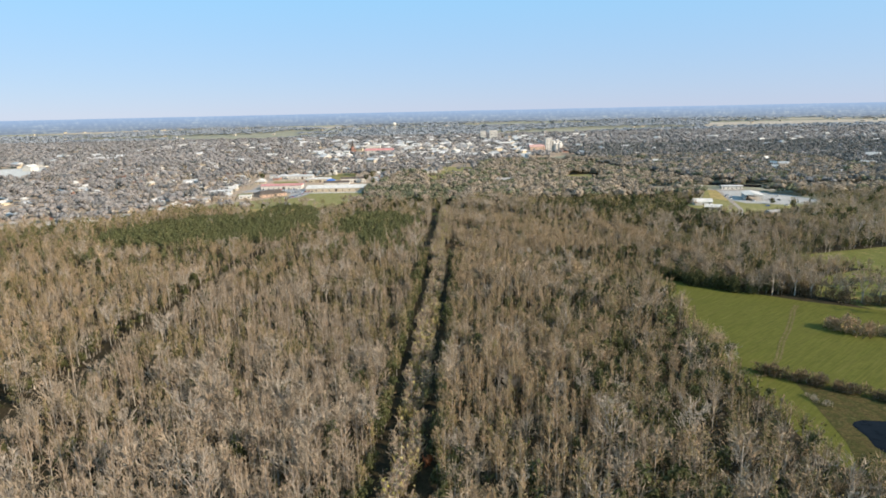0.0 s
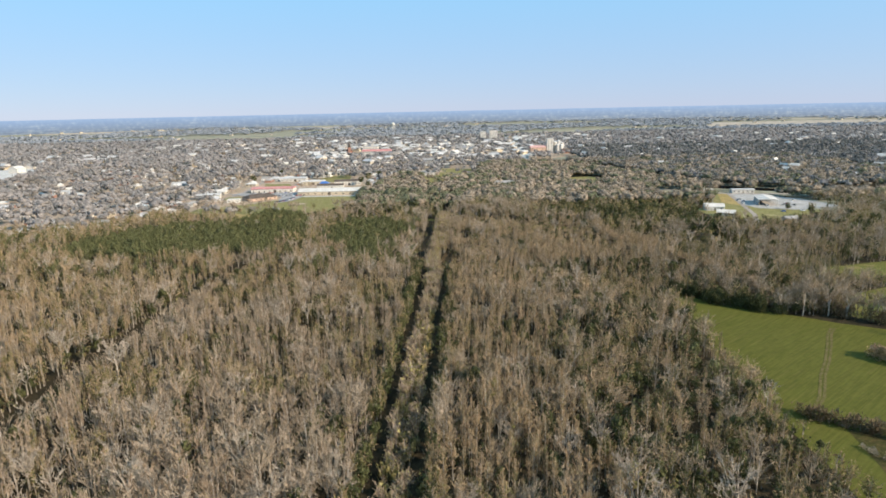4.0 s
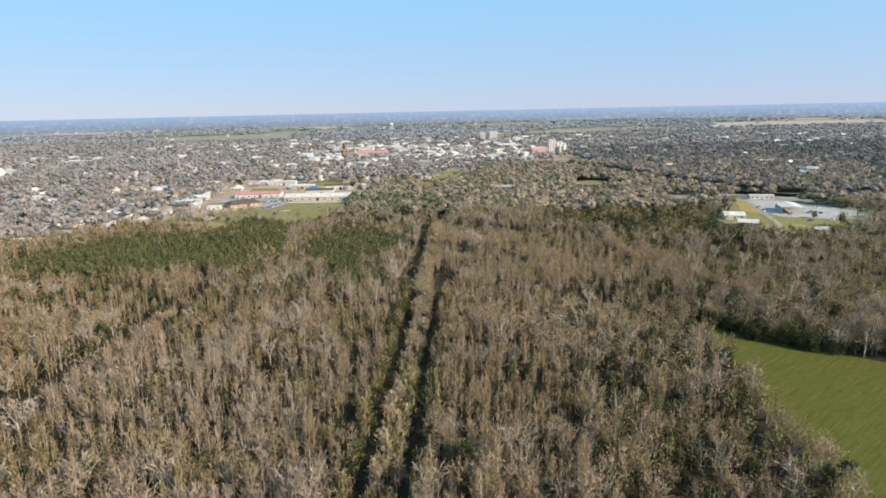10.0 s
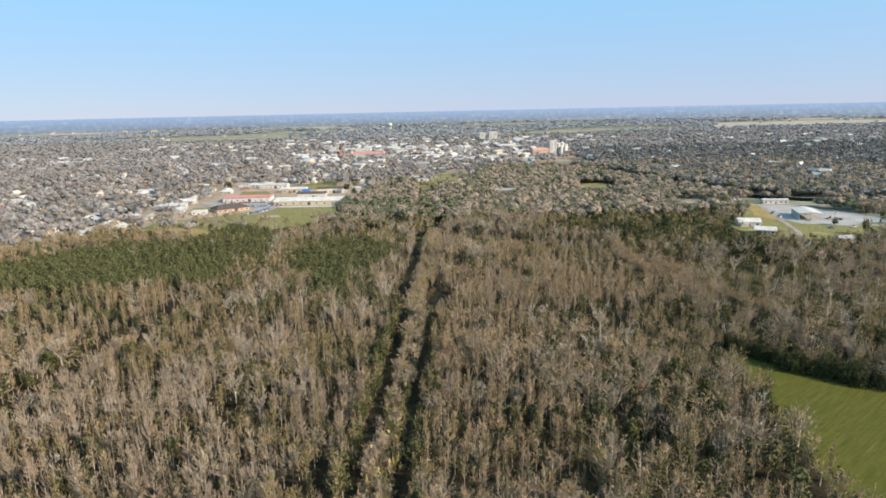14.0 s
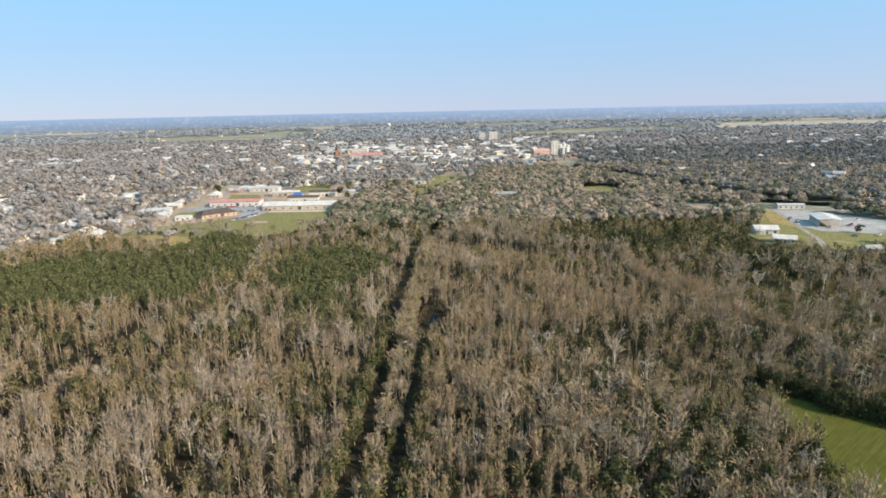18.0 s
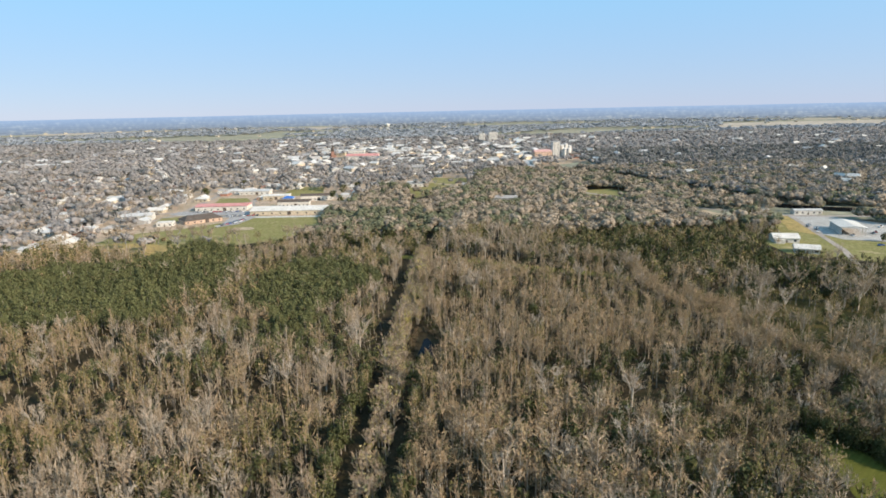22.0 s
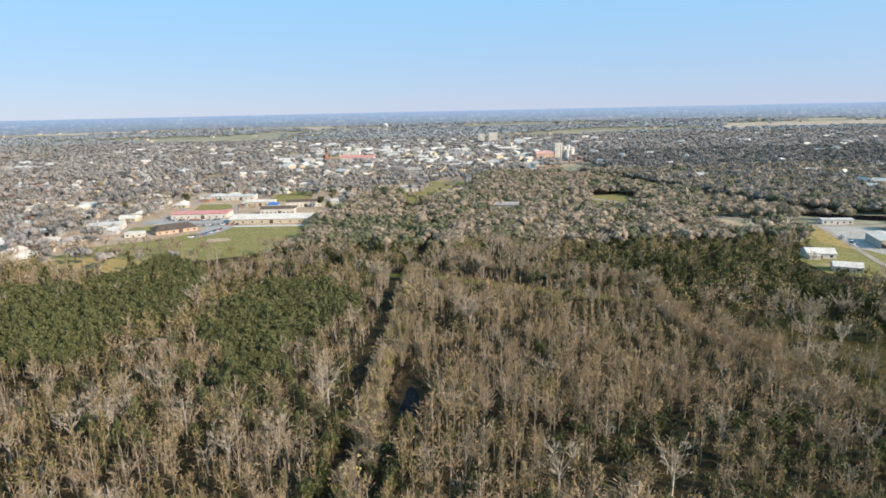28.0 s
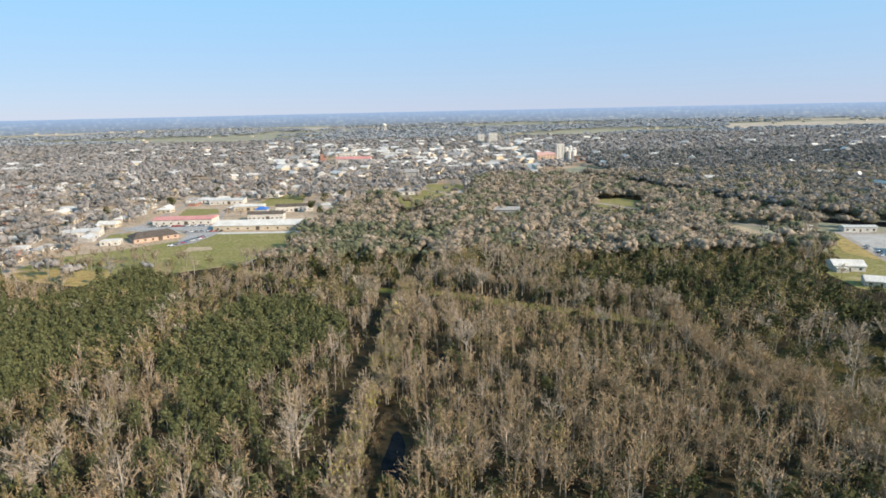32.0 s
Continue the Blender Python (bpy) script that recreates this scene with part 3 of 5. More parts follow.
def pine_tree(seed, leaves=120, size=1.2, tall=11.5, wide=2.4):
    """A young pine with a rounded, knobbly crown: slot 0 stem, 2 needles."""
    r, s = random.Random(seed), Shape()
    s.stem([(0, 0, 0), (0, 0, tall * 0.5), (0, 0, tall * 0.9)], [0.2, 0.14, 0.05], 0)
    knobs = [(0, 0, tall * 0.9, wide * 0.5)]
    for k in range(9):
        a, e = 2.4 * k + r.uniform(-0.4, 0.4), (k + 0.5) / 9
        out = wide * (1 - e * e) ** 0.5 * r.uniform(0.6, 0.85)
        knobs.append((math.cos(a) * out, math.sin(a) * out, tall * (0.42 + 0.46 * e), wide * r.uniform(0.34, 0.5)))
    for k in range(leaves):
        x, y, z, q = knobs[k % len(knobs)]
        d = Vector((r.gauss(0, 1), r.gauss(0, 1), r.gauss(0.35, 0.9))).normalized()
        p = Vector((x, y, z)) + d * q * r.uniform(0.7, 1.1)
        tuft(s, p, size * r.uniform(0.6, 1.25), 2, r, d)
    return s.arrays()


def brush(seed, twigs=34, leaves=14, tall=4.5):
    """A low shrub of upright stems and a few leaf clumps."""
    r, s = random.Random(seed), Shape()
    for k in range(twigs):
        a, out = r.uniform(0, 6.28), r.uniform(0.1, 1.8)
        b = Vector((math.cos(a) * out * 0.6, math.sin(a) * out * 0.6, r.uniform(0, tall * 0.55)))
        fan(s, b, (math.cos(a) * out, math.sin(a) * out, b.z + tall * r.uniform(0.25, 0.5)), r.uniform(0.25, 0.55), 1, r)
    for k in range(leaves):
        a, out = r.uniform(0, 6.28), r.uniform(0.2, 1.6)
        tuft(s, (math.cos(a) * out, math.sin(a) * out, tall * r.uniform(0.15, 0.7)), r.uniform(0.7, 1.3), 2, r)
    return s.arrays()


def clump(seed, tufts=40, small=0.14, heads=5):
    """A distant crown about 1 m wide and high before scaling: low uneven heads under a skin of ragged sprays."""
    r, s = random.Random(seed), Shape()
    spots = [(r.uniform(-0.32, 0.32), r.uniform(-0.32, 0.32), r.uniform(0.4, 0.66), r.uniform(0.2, 0.34)) for _ in range(heads)]
    for x, y, z, q in spots:
        s.lobe((x, y, z), q * 0.76, q * r.uniform(0.5, 0.75), 2, r)
    for k in range(tufts):
        x, y, z, q = spots[k % heads]
        d = Vector((r.gauss(0, 1), r.gauss(0, 1), abs(r.gauss(0.2, 0.9)))).normalized()
        d = d * r.uniform(0.8, 1.15)
        tuft(s, (x + d.x * q, y + d.y * q, max(0.1, z + d.z * q * 0.8)), small * r.uniform(0.6, 1.5), 2, r, d + Vector((0, 0, 0.3)))
    return s.arrays()


def spread(name, templates, x, y, size, mats, label, category, squash=None, seed=1, smooth=True):
    """One joined mesh of many trees that nobody could count."""
    if len(x) == 0:
        return None
    rg = np.random.RandomState(seed)
    which = rg.randint(0, len(templates), len(x))
    V, F, MI, base = [], [], [], 0
    for k, (v, f, mi) in enumerate(templates):
        sel = np.where(which == k)[0]
        if len(sel) == 0:
            continue
        a = rg.uniform(0, 2 * math.pi, len(sel))
        c, s = np.cos(a)[:, None], np.sin(a)[:, None]
        sz = np.asarray(size)[sel][:, None]
        hz = sz if squash is None else np.asarray(squash)[sel][:, None]
        px = (v[None, :, 0] * c - v[None, :, 1] * s) * sz + np.asarray(x)[sel][:, None]
        py = (v[None, :, 0] * s + v[None, :, 1] * c) * sz + np.asarray(y)[sel][:, None]
        pz = v[None, :, 2] * hz + 0 * px
        V.append(np.stack([px, py, pz], -1).reshape(-1, 3))
        F.append((f[None] + (base + np.arange(len(sel)) * len(v))[:, None, None]).reshape(-1, 3))
        MI.append(np.tile(mi, len(sel)))
        base += len(sel) * len(v)
    me = mesh_from(name, np.concatenate(V), np.concatenate(F), mats, np.concatenate(MI))
    if smooth:
        me.polygons.foreach_set("use_smooth", np.ones(len(me.polygons), bool))
    return tagged(new(name, me), label, category, kind="stuff")


def tree_things(name, templates, spots, mats, label, category, group, crown_label):
    """Single trees: an Empty with a trunk and a crown; alike trees share meshes."""
    built = []
    for v, f, mi in templates:
        root = new(name)
        for pname, slots in (("trunk", (0,)), ("crown", (1, 2))):
            keep = np.isin(mi, slots)
            ff = f[keep]
            if len(ff) == 0:
                continue
            used, inv = np.unique(ff, return_inverse=True)
            ob = new(pname, mesh_from(pname, v[used], inv.reshape(-1, 3), mats, mi[keep]))
            ob.parent = root
            if pname == "crown":
                tagged(ob, crown_label)
        tagged(root, label, category, group)
        built.append(root)
    rnd = random.Random(len(spots))
    for k, (x, y, s) in enumerate(spots):
        src = built[k % len(built)]
        m = pose(x, y, 0.0, 0, 0, rnd.uniform(0, 360))
        ob = src if k < len(built) else copy_thing(src, m)
        ob.matrix_basis = m
        ob.scale = (s, s, s * rnd.uniform(0.92, 1.1))


# ---- the woods near the path ----
rg = np.random.RandomState(7)


def jittered(x0, x1, y0, y1, step):
    gx, gy = np.meshgrid(np.arange(x0, x1, step), np.arange(y0, y1, step))
    gx, gy = gx.ravel().astype(float), gy.ravel().astype(float)
    gx[:] += rg.uniform(-0.5, 0.5, gx.size) * step
    gy[:] += rg.uniform(-0.5, 0.5, gy.size) * step
    return gx, gy


def patches(x, y, size, z=0.0):
    """Smooth patches between 0 and 1 over the plan."""
    out = np.zeros(len(x))
    for k in range(5):
        a, w = 2.4 * k + 0.7, 2 * math.pi / (size * (1.0 + 0.37 * k))
        out += np.sin((x * math.cos(a) + y * math.sin(a)) * w + 1.7 * k + z) + np.sin((x * math.sin(a) - y * math.cos(a)) * w * 1.31 + 2.9 * k + z)
    return 0.5 + 0.5 * np.tanh(out / 2.4)


def screens(x, y, reach=60):
    """Trees that would stand before the open ground seen from the path."""
    dx, dy = x - 12, y - 130
    d = np.hypot(dx, dy)
    hit = np.zeros(len(x), bool)
    for q in range(0, reach + 21, 10):
        ax, ay = x + dx / d * q, y + dy / d * q
        for poly in (GREEN, YARD_EAST):
            hit |= inside(ax, ay, poly)
        if q <= 40:
            hit |= inside(ax, ay, MEADOW)
        if q <= 30:
            hit |= inside(ax, ay, DRY)
        if q <= 50:
            hit |= inside(ax, ay, HOUSE_CLEAR)
        if q <= 30:
            hit |= inside(ax, ay, TOWN_GRASS)
            hit |= inside(ax, ay, CABIN_CLEAR) | inside(ax, ay, YARD) | inside(ax, ay, YARD_GRASS) | inside(ax, ay, DIRT_CLEAR)
        if q <= 40:
            hit |= (near_line(ax, ay, RIVER[5:]) < 9) & (ax > 330)
    return hit & (rg.uniform(0, 1, len(x)) < 0.94)


xa, ya = jittered(-470, 330, 110, 345, 3.9)
xb, yb = jittered(-420, 490, 345, 650, 4.9)
X, Y = np.concatenate([xa, xb]), np.concatenate([ya, yb])
keep = (np.abs(X) < 0.74 * Y + 28)
keep &= (~inside(X, Y, FIELD) | (X < np.interp(Y, *WOOD_EDGE) + rg.uniform(-1.5, 1.5, len(X)))) & ~screens(X, Y, 50) & ~inside(X, Y, FIELD_BACK) & ~inside(X, Y, TOWN) & ~inside(X, Y, YARD) & ~inside(X, Y, YARD_GRASS) & ~inside(X, Y, TOWN_GRASS)
ditch_gap = near_line(X, Y, DITCH_LEFT)
keep &= ditch_gap > 6.3
keep &= near_line(X, Y, CROSS) > 5.5
off = X - strip_x(Y)
keep &= ~((Y < 575) & (off > np.where(Y > 380, -14.5, -11.5)) & (off < np.where(Y > 446, 3.5, 9.5))) & ~((Y >= 575) & (np.abs(off) < 3.5))
keep &= (np.hypot((X - 8.8) / 6.4, (Y - 408) / 25) > 1) & (np.hypot(X - 24, (Y - 478) * 0.6) > 6) & (np.hypot(X - 100, Y - 247) > 7)
keep &= ~((X > np.interp(Y, *WOOD_EDGE)) & (Y < 215)) & ~((X > 175) & (Y < 300))
open_ = inside(X, Y, GLADE)
keep &= ~open_ | (rg.uniform(0, 1, len(X)) < 0.58)
rough = inside(X, Y, SCRUB)
keep &= ~rough | (rg.uniform(0, 1, len(X)) < 0.1)
# gaps where single trees have fallen or never grew
keep &= rg.uniform(0, 1, len(X)) < np.where((Y > 330) & (X > 10), 0.46, 0.54) + 0.85 * patches(X, Y, 27, 9.0)
keep &= ~(inside(X, Y, PINES) | inside(X, Y, PINES_EAST)) | (rg.uniform(0, 1, len(X)) < 0.1)
X, Y, off, ditch_gap = X[keep], Y[keep], off[keep], ditch_gap[keep]
kind = np.empty(len(X), "U8")
u, pa, pb = rg.uniform(0, 1, len(X)), patches(X, Y, 46), patches(X, Y, 90, 3.0)
left, right = off < 0, off > 0
far_right = (X > 128) & (Y > 290)
pine = inside(X, Y, PINES_NEAR)
beyond = Y > 575
kind[:] = "tan"
back = Y > 330
kind[left & (u < 0.3 + 0.26 * pa + 0.2 * back)] = "olive"
kind[left & (u < 0.16 + 0.3 * pb + 0.06 * (Y > 215))] = "grey"
kind[left & (u < 0.03 + 0.08 * pb)] = "pale"
kind[left & (u > 0.95 - 0.06 * back)] = "dark"
u3 = rg.uniform(0, 1, len(X))
kind[left & (X < -141 + 0.05 * (Y - 250)) & (kind == "tan") & (u3 < 0.65)] = "brown"
kind[left & (Y > 205) & (pa > 0.58) & (u3 > 0.42)] = "olive"
kind[left & (Y > 205) & (pa > 0.8) & (u3 > 0.9)] = "dark"
kind[left & (Y > 378) & (u3 > 0.66 - 0.1 * pa)] = "olive"
kind[left & (Y > 378) & (u3 > 0.86)] = "pine"
kind[(ditch_gap < 13) & (X > np.interp(Y, (80, 250, 344, 420), (-146, -143, -134, -126))) & (u3 < 0.6)] = "grey"
kind[(ditch_gap < 13) & (u3 > 0.62)] = "dark"
outer = (X > 45) & (Y < 385)
kind[right] = "brown"
kind[right & (u < 0.2 + 0.28 * pa + 0.32 * outer)] = "olive"
kind[right & (u < 0.08 + 0.14 * pb)] = "grey"
kind[right & (u > 0.92 - 0.06 * pb - 0.2 * outer)] = "dark"
kind[right & (u < 0.015 + 0.02 * pb)] = "pale"
warm = (np.abs(off) < 45) & (Y > 395) & (Y < 540) & np.isin(kind, ["olive", "dark"]) & (rg.uniform(0, 1, len(X)) < 0.7)
kind[warm] = np.where(rg.uniform(0, 1, warm.sum()) < 0.5, "tan", "grey")
kind[right & (kind == "olive") & (u3 < 0.4)] = "russet"
kind[right & (Y > 320) & np.isin(kind, ["brown", "grey"]) & (u3 > 0.4)] = "russet"
kind[left & (Y > 330) & np.isin(kind, ["tan", "grey"]) & (u3 < 0.3)] = "russet"
kind[(beyond | far_right)] = "grey"
kind[(beyond | far_right) & (u3 < np.where(beyond, 0.3, 0.5))] = "russet"
kind[(beyond | far_right) & (u < 0.14 + 0.3 * pa)] = "olive"
kind[(beyond | far_right) & (u > 0.9 - 0.26 * pb)] = "dark"
kind[(beyond | far_right) & (u > 0.98)] = "pale"
shady = inside(X, Y, [(85, 575), (150, 520), (235, 470), (250, 640), (150, 660)]) | inside(X, Y, [(-100, 640), (-60, 600), (10, 585), (20, 660), (-90, 690)])
kind[shady & (u > 0.28)] = "dark"
kind[pine & (u < 0.25 + 0.45 * pa)] = "pine"
strip_y = np.arange(110, 580, 0.52)
strip_off = rg.uniform(-4.4, 3.6, len(strip_y)) * np.where(strip_y > 380, 1.3, 1.0)
strip_off[(strip_y > 396) & (strip_y < 440)] = rg.uniform(-6.0, 1.2, ((strip_y > 396) & (strip_y < 440)).sum())
X, Y = np.concatenate([X, strip_x(strip_y) + strip_off]), np.concatenate([Y, strip_y])
strip_kind = np.where(rg.uniform(0, 1, len(strip_y)) < 0.45, "brush", "tanlow")
strip_kind[(strip_y > 380) & (strip_kind == "brush") & (rg.uniform(0, 1, len(strip_y)) < 0.75)] = "tanlow"
strip_kind[rg.uniform(0, 1, len(strip_y)) < 0.2] = "palelow"
strip_kind[rg.uniform(0, 1, len(strip_y)) < np.where(strip_y > 385, 0.4, 0.03)] = "lime"
px_, py_ = jittered(-300, 0, 430, 620, 3.5)
stand = inside(px_, py_, PINES) | inside(px_, py_, PINES_EAST)
px_, py_ = px_[stand], py_[stand]
side_y = np.arange(110, 580, 0.9)
side_y = side_y[(side_y < 396) | (side_y > 442)]
side_off = np.where(rg.uniform(0, 1, len(side_y)) < 0.5, rg.uniform(-12.5, -9.0, len(side_y)), rg.uniform(7.0, 10.2, len(side_y)) + 5 * rg.uniform(0, 1, len(side_y)) * patches(side_y * 0, side_y, 60, 4))
bank_side = (side_off > 0) | (side_y < 400)
side_y, side_off = side_y[bank_side], side_off[bank_side]
X, Y = np.concatenate([X, strip_x(side_y) + side_off, px_]), np.concatenate([Y, side_y, py_])
kind = np.concatenate([kind, strip_kind, np.where(rg.uniform(0, 1, len(side_y)) < np.where(side_y > 440, 0.3, 0.7), "dark", np.where(side_y > 440, "tan", "olive")), np.full(len(px_), "pine")])
pb = np.concatenate([pb, patches(strip_x(strip_y), strip_y, 40, 1), np.full(len(side_y), 0.3), np.full(len(px_), 0.5)])
bank_grow = np.where(np.isin(kind, ["brush", "tanlow", "palelow", "lime"]), rg.uniform(0.62, 1.25, len(X)) * np.where(Y > 385, 1.22, 1.05), 1.0)
grow = bank_grow * rg.normal(1.0, np.where(kind == "pine", 0.09, 0.19), len(X)).clip(0.55, 1.5) * (0.82 + 0.36 * pb)

T_TAN = [slender_tree(10 + k, 136, 0.13, 3) for k in range(8)]
T_BROWN = [slender_tree(30 + k, 102, 0.15, 136, 1.75, 0.36) for k in range(8)]
T_PALE = [broad_tree(50 + k, 10, 0.13) for k in range(4)]
T_GREY = [fuzzy_tree(60 + k, 220, 0.15, 12.0, 3.9, 0, 20) for k in range(6)]
T_OLIVE = [fuzzy_tree(70 + k, 72, 0.15, 10.5, 2.9, 140, leaf=0.52) for k in range(3)] + [slender_tree(75 + k, 68, 0.15, 150, 1.75, 0.42) for k in range(4)]
T_DARK = [leafy_tree(80 + k, 210, 0.72) for k in range(5)]
T_PINE = [pine_tree(90 + k, 110, 0.86, 9.6, 2.3) for k in range(6)]
T_RUSSET = [fuzzy_tree(65 + k, 143, 0.14, 10.5, 3.8, 156, 13, leaf=0.4) for k in range(6)]
T_BRUSH = [brush(100 + k) for k in range(5)]
T_BANK = [fuzzy_tree(110 + k, 216, 0.17, 9.0, 2.9, 12, 12) for k in range(4)]
T_LIME = [fuzzy_tree(115 + k, 130, 0.18, 9.0, 2.9, 90, 13, leaf=0.55) for k in range(3)]
PLAIN = {"tan": [slender_tree(10 + k, 68, 0.22, 3, 1.9) for k in range(6)], "brown": [slender_tree(30 + k, 51, 0.2, 68, 2.15, 0.55) for k in range(6)], "pale": [broad_tree(50 + k, 7, 0.2) for k in range(4)],
         "grey": [fuzzy_tree(60 + k, 105, 0.26, 12.0, 3.7, 0, 15) for k in range(5)], "olive": [fuzzy_tree(70 + k, 36, 0.25, 10.5, 3.2, 81, leaf=0.9) for k in range(5)], "dark": [leafy_tree(80 + k, 98, 1.15) for k in range(5)],
         "russet": [fuzzy_tree(65 + k, 60, 0.2, 10.5, 3.6, 72, 12, leaf=0.65) for k in range(5)]}
M_TAN, M_BROWN = [BARK_PALE, TWIG_TAN, LEAF_OLIVE], [BARK_PALE, TWIG_BROWN, LEAF_BROWN]
M_PALE, M_GREY = [BARK_PALE, TWIG_PALE, LEAF_OLIVE], [BARK_PALE, TWIG_GREY, LEAF_OLIVE]
FINE = {"tan": [slender_tree(10 + k, 221, 0.1, 4) for k in range(8)], "brown": [slender_tree(30 + k, 136, 0.12, 240, 1.75, 0.29) for k in range(8)], "grey": [fuzzy_tree(60 + k, 360, 0.12, 12.0, 3.9, 0, 20) for k in range(5)],
        "pale": [broad_tree(50 + k, 15, 0.11) for k in range(4)], "olive": [fuzzy_tree(70 + k, 126, 0.13, 10.5, 2.9, 220, leaf=0.45) for k in range(3)] + [slender_tree(75 + k, 102, 0.12, 220, 1.8, 0.38) for k in range(4)], "tanlow": [fuzzy_tree(110 + k, 280, 0.13, 9.0, 2.9, 14, 14) for k in range(4)],
        "dark": [leafy_tree(80 + k, 330, 0.58) for k in range(5)], "pine": [pine_tree(90 + k, 240, 0.6, 9.6, 2.3) for k in range(6)]}
KINDS = (
    ("tan", T_TAN, M_TAN, 1.0, "slender_tree", "slender bare tan-grey winter tree in the woods", "bare tree", 140, "fine tan leafless twigs"),
    ("brown", T_BROWN, M_BROWN, 1.0, "slender_tree", "slender brown winter tree with some dull leaves", "bare tree", 150, "fine brown and russet sprays"),
    ("pale", T_PALE, M_PALE, 0.85, "bare_tree", "broad pale grey bare tree with forking limbs", "bare tree", 60, "pale grey leafless twigs"),
    ("grey", T_GREY, M_GREY, 1.0, "bare_tree", "broad grey-brown bare tree in mixed woods", "bare tree", 90, "grey-brown leafless twigs"),
    ("olive", T_OLIVE, [BARK, TWIG_BROWN, LEAF_OLIVE], 1.0, "evergreen_tree", "small olive-green evergreen tree among bare trees", "evergreen tree", 150, "olive-green leaf clumps"),
    ("russet", T_RUSSET, [BARK, TWIG_BROWN, LEAF_BROWN], 1.0, "russet_tree", "round-headed russet-brown winter tree in mixed woods", "bare tree", 70, "fine russet-brown sprays"),
    ("dark", T_DARK, [BARK, TWIG_BROWN, LEAF_DARK], 0.95, "evergreen_tree", "dark green evergreen tree beside the ditch", "evergreen tree", 110, "dark green leaf clumps"),
    ("pine", T_PINE, [BARK, TWIG_BROWN, PINE], 1.0, "pine_tree", "young dark green pine in a dense plantation", "pine tree", 110, "dense green needles"),
    ("brush", T_BRUSH, [BARK, LEAF_GOLD, LEAF_OLIVE], 1.0, "shrub", "yellow-tan brush on the bank between two ditches", "shrub", 80, "yellowing stems and leaves"),
    ("tanlow", T_BANK, [BARK_PALE, TWIG_TAN, LEAF_GOLD], 0.8, "bank_tree", "low bare tan tree on the bank between ditches", "bare tree", 120, "fine tan leafless twigs"),
    ("lime", T_LIME, [BARK_PALE, TWIG_TAN, LEAF_LIME], 0.8, "bank_tree", "small yellow-green leafed tree on the bank", "tree", 30, "yellow-green leaves and tan twigs"),
    ("palelow", T_PALE, M_PALE, 0.62, "bank_tree", "small pale bare tree on the bank between ditches", "bare tree", 20, "pale grey leafless twigs"),
)
for key, tmpl, mats, size, name, label, cat, count, crown in KINDS:
    sel = np.where(kind == key)[0]
    core = (np.abs(X[sel] - 0.09 * Y[sel]) < 75) & (Y[sel] > 150) & (Y[sel] < 330) if key != "pine" else (Y[sel] < 475) & (X[sel] > -150)
    pick = sel[core][:count]
    rest = np.setdiff1d(sel, pick)
    if len(pick):
        tree_things(name, FINE.get(key, tmpl), [(X[k], Y[k], size * grow[k]) for k in pick], mats, label, cat, cat + "s of the near woods", crown)
    deep = rest[Y[rest] > 455]
    rest = rest[Y[rest] <= 455] if key in PLAIN else rest
    if key in PLAIN:
        spread("distant_woodland", PLAIN[key], X[deep], Y[deep], size * grow[deep], mats, "further stand: " + label, "woods", seed=len(key) + 50)
    spread({"tan": "tan_woodland", "brown": "brown_woodland", "pale": "pale_woodland", "grey": "grey_woodland", "olive": "olive_woodland", "russet": "russet_woodland", "dark": "evergreen_woodland",
            "pine": "pine_plantation", "brush": "brushwood", "tanlow": "bank_thicket", "palelow": "bank_saplings", "lime": "bank_greenery"}[key], tmpl, X[rest], Y[rest], size * grow[rest], mats, "dense stand: " + label, "woods", seed=len(key))
# undergrowth: small trees and tangled clumps between the stems
xu, yu = jittered(-420, 330, 112, 560, 6.6)
ok = (np.abs(xu) < 0.74 * yu + 26) & (~inside(xu, yu, FIELD) | (xu < np.interp(yu, *WOOD_EDGE) + 1.5)) & ~inside(xu, yu, TOWN) & ~inside(xu, yu, FIELD_BACK) & ~((xu > np.interp(yu, *WOOD_EDGE) + 1.5) & (yu < 300)) & ~inside(xu, yu, YARD_GRASS) & ~inside(xu, yu, PINES) & ~inside(xu, yu, PINES_EAST)
ok &= ~((xu - strip_x(yu) > -12.5) & (xu - strip_x(yu) < 8.5)) & (near_line(xu, yu, DITCH_LEFT) > 5) & (~inside(xu, yu, SCRUB) & ~inside(xu, yu, GLADE) | (rg.uniform(0, 1, len(xu)) < 0.3)) & (near_line(xu, yu, CROSS) > 6) & (np.hypot((xu - 8.8) / 6.4, (yu - 408) / 25) > 1)
xu, yu = xu[ok], yu[ok]
dull = rg.uniform(0, 1, len(xu)) < 0.35 + 0.3 * (xu > strip_x(yu))
su = rg.uniform(0.6, 1.3, len(xu))
# dark twig and leaf colours here stand in for shade under the crowns
spread("undergrowth", [fuzzy_tree(120 + k, 36, 0.26, 6.2, 2.6, 9) for k in range(5)], xu[~dull], yu[~dull], su[~dull], [BARK, TWIG_DARKENED, LEAF_OLIVE], "low tangled undergrowth, darkened to shade the gaps between trees", "undergrowth")
spread("undergrowth", [fuzzy_tree(130 + k, 18, 0.26, 6.0, 2.6, 36) for k in range(5)], xu[dull], yu[dull], su[dull], [BARK, TWIG_DARKENED, LEAF_DARK], "low undergrowth in dark leaves that deepen the shaded gaps", "undergrowth", seed=9)


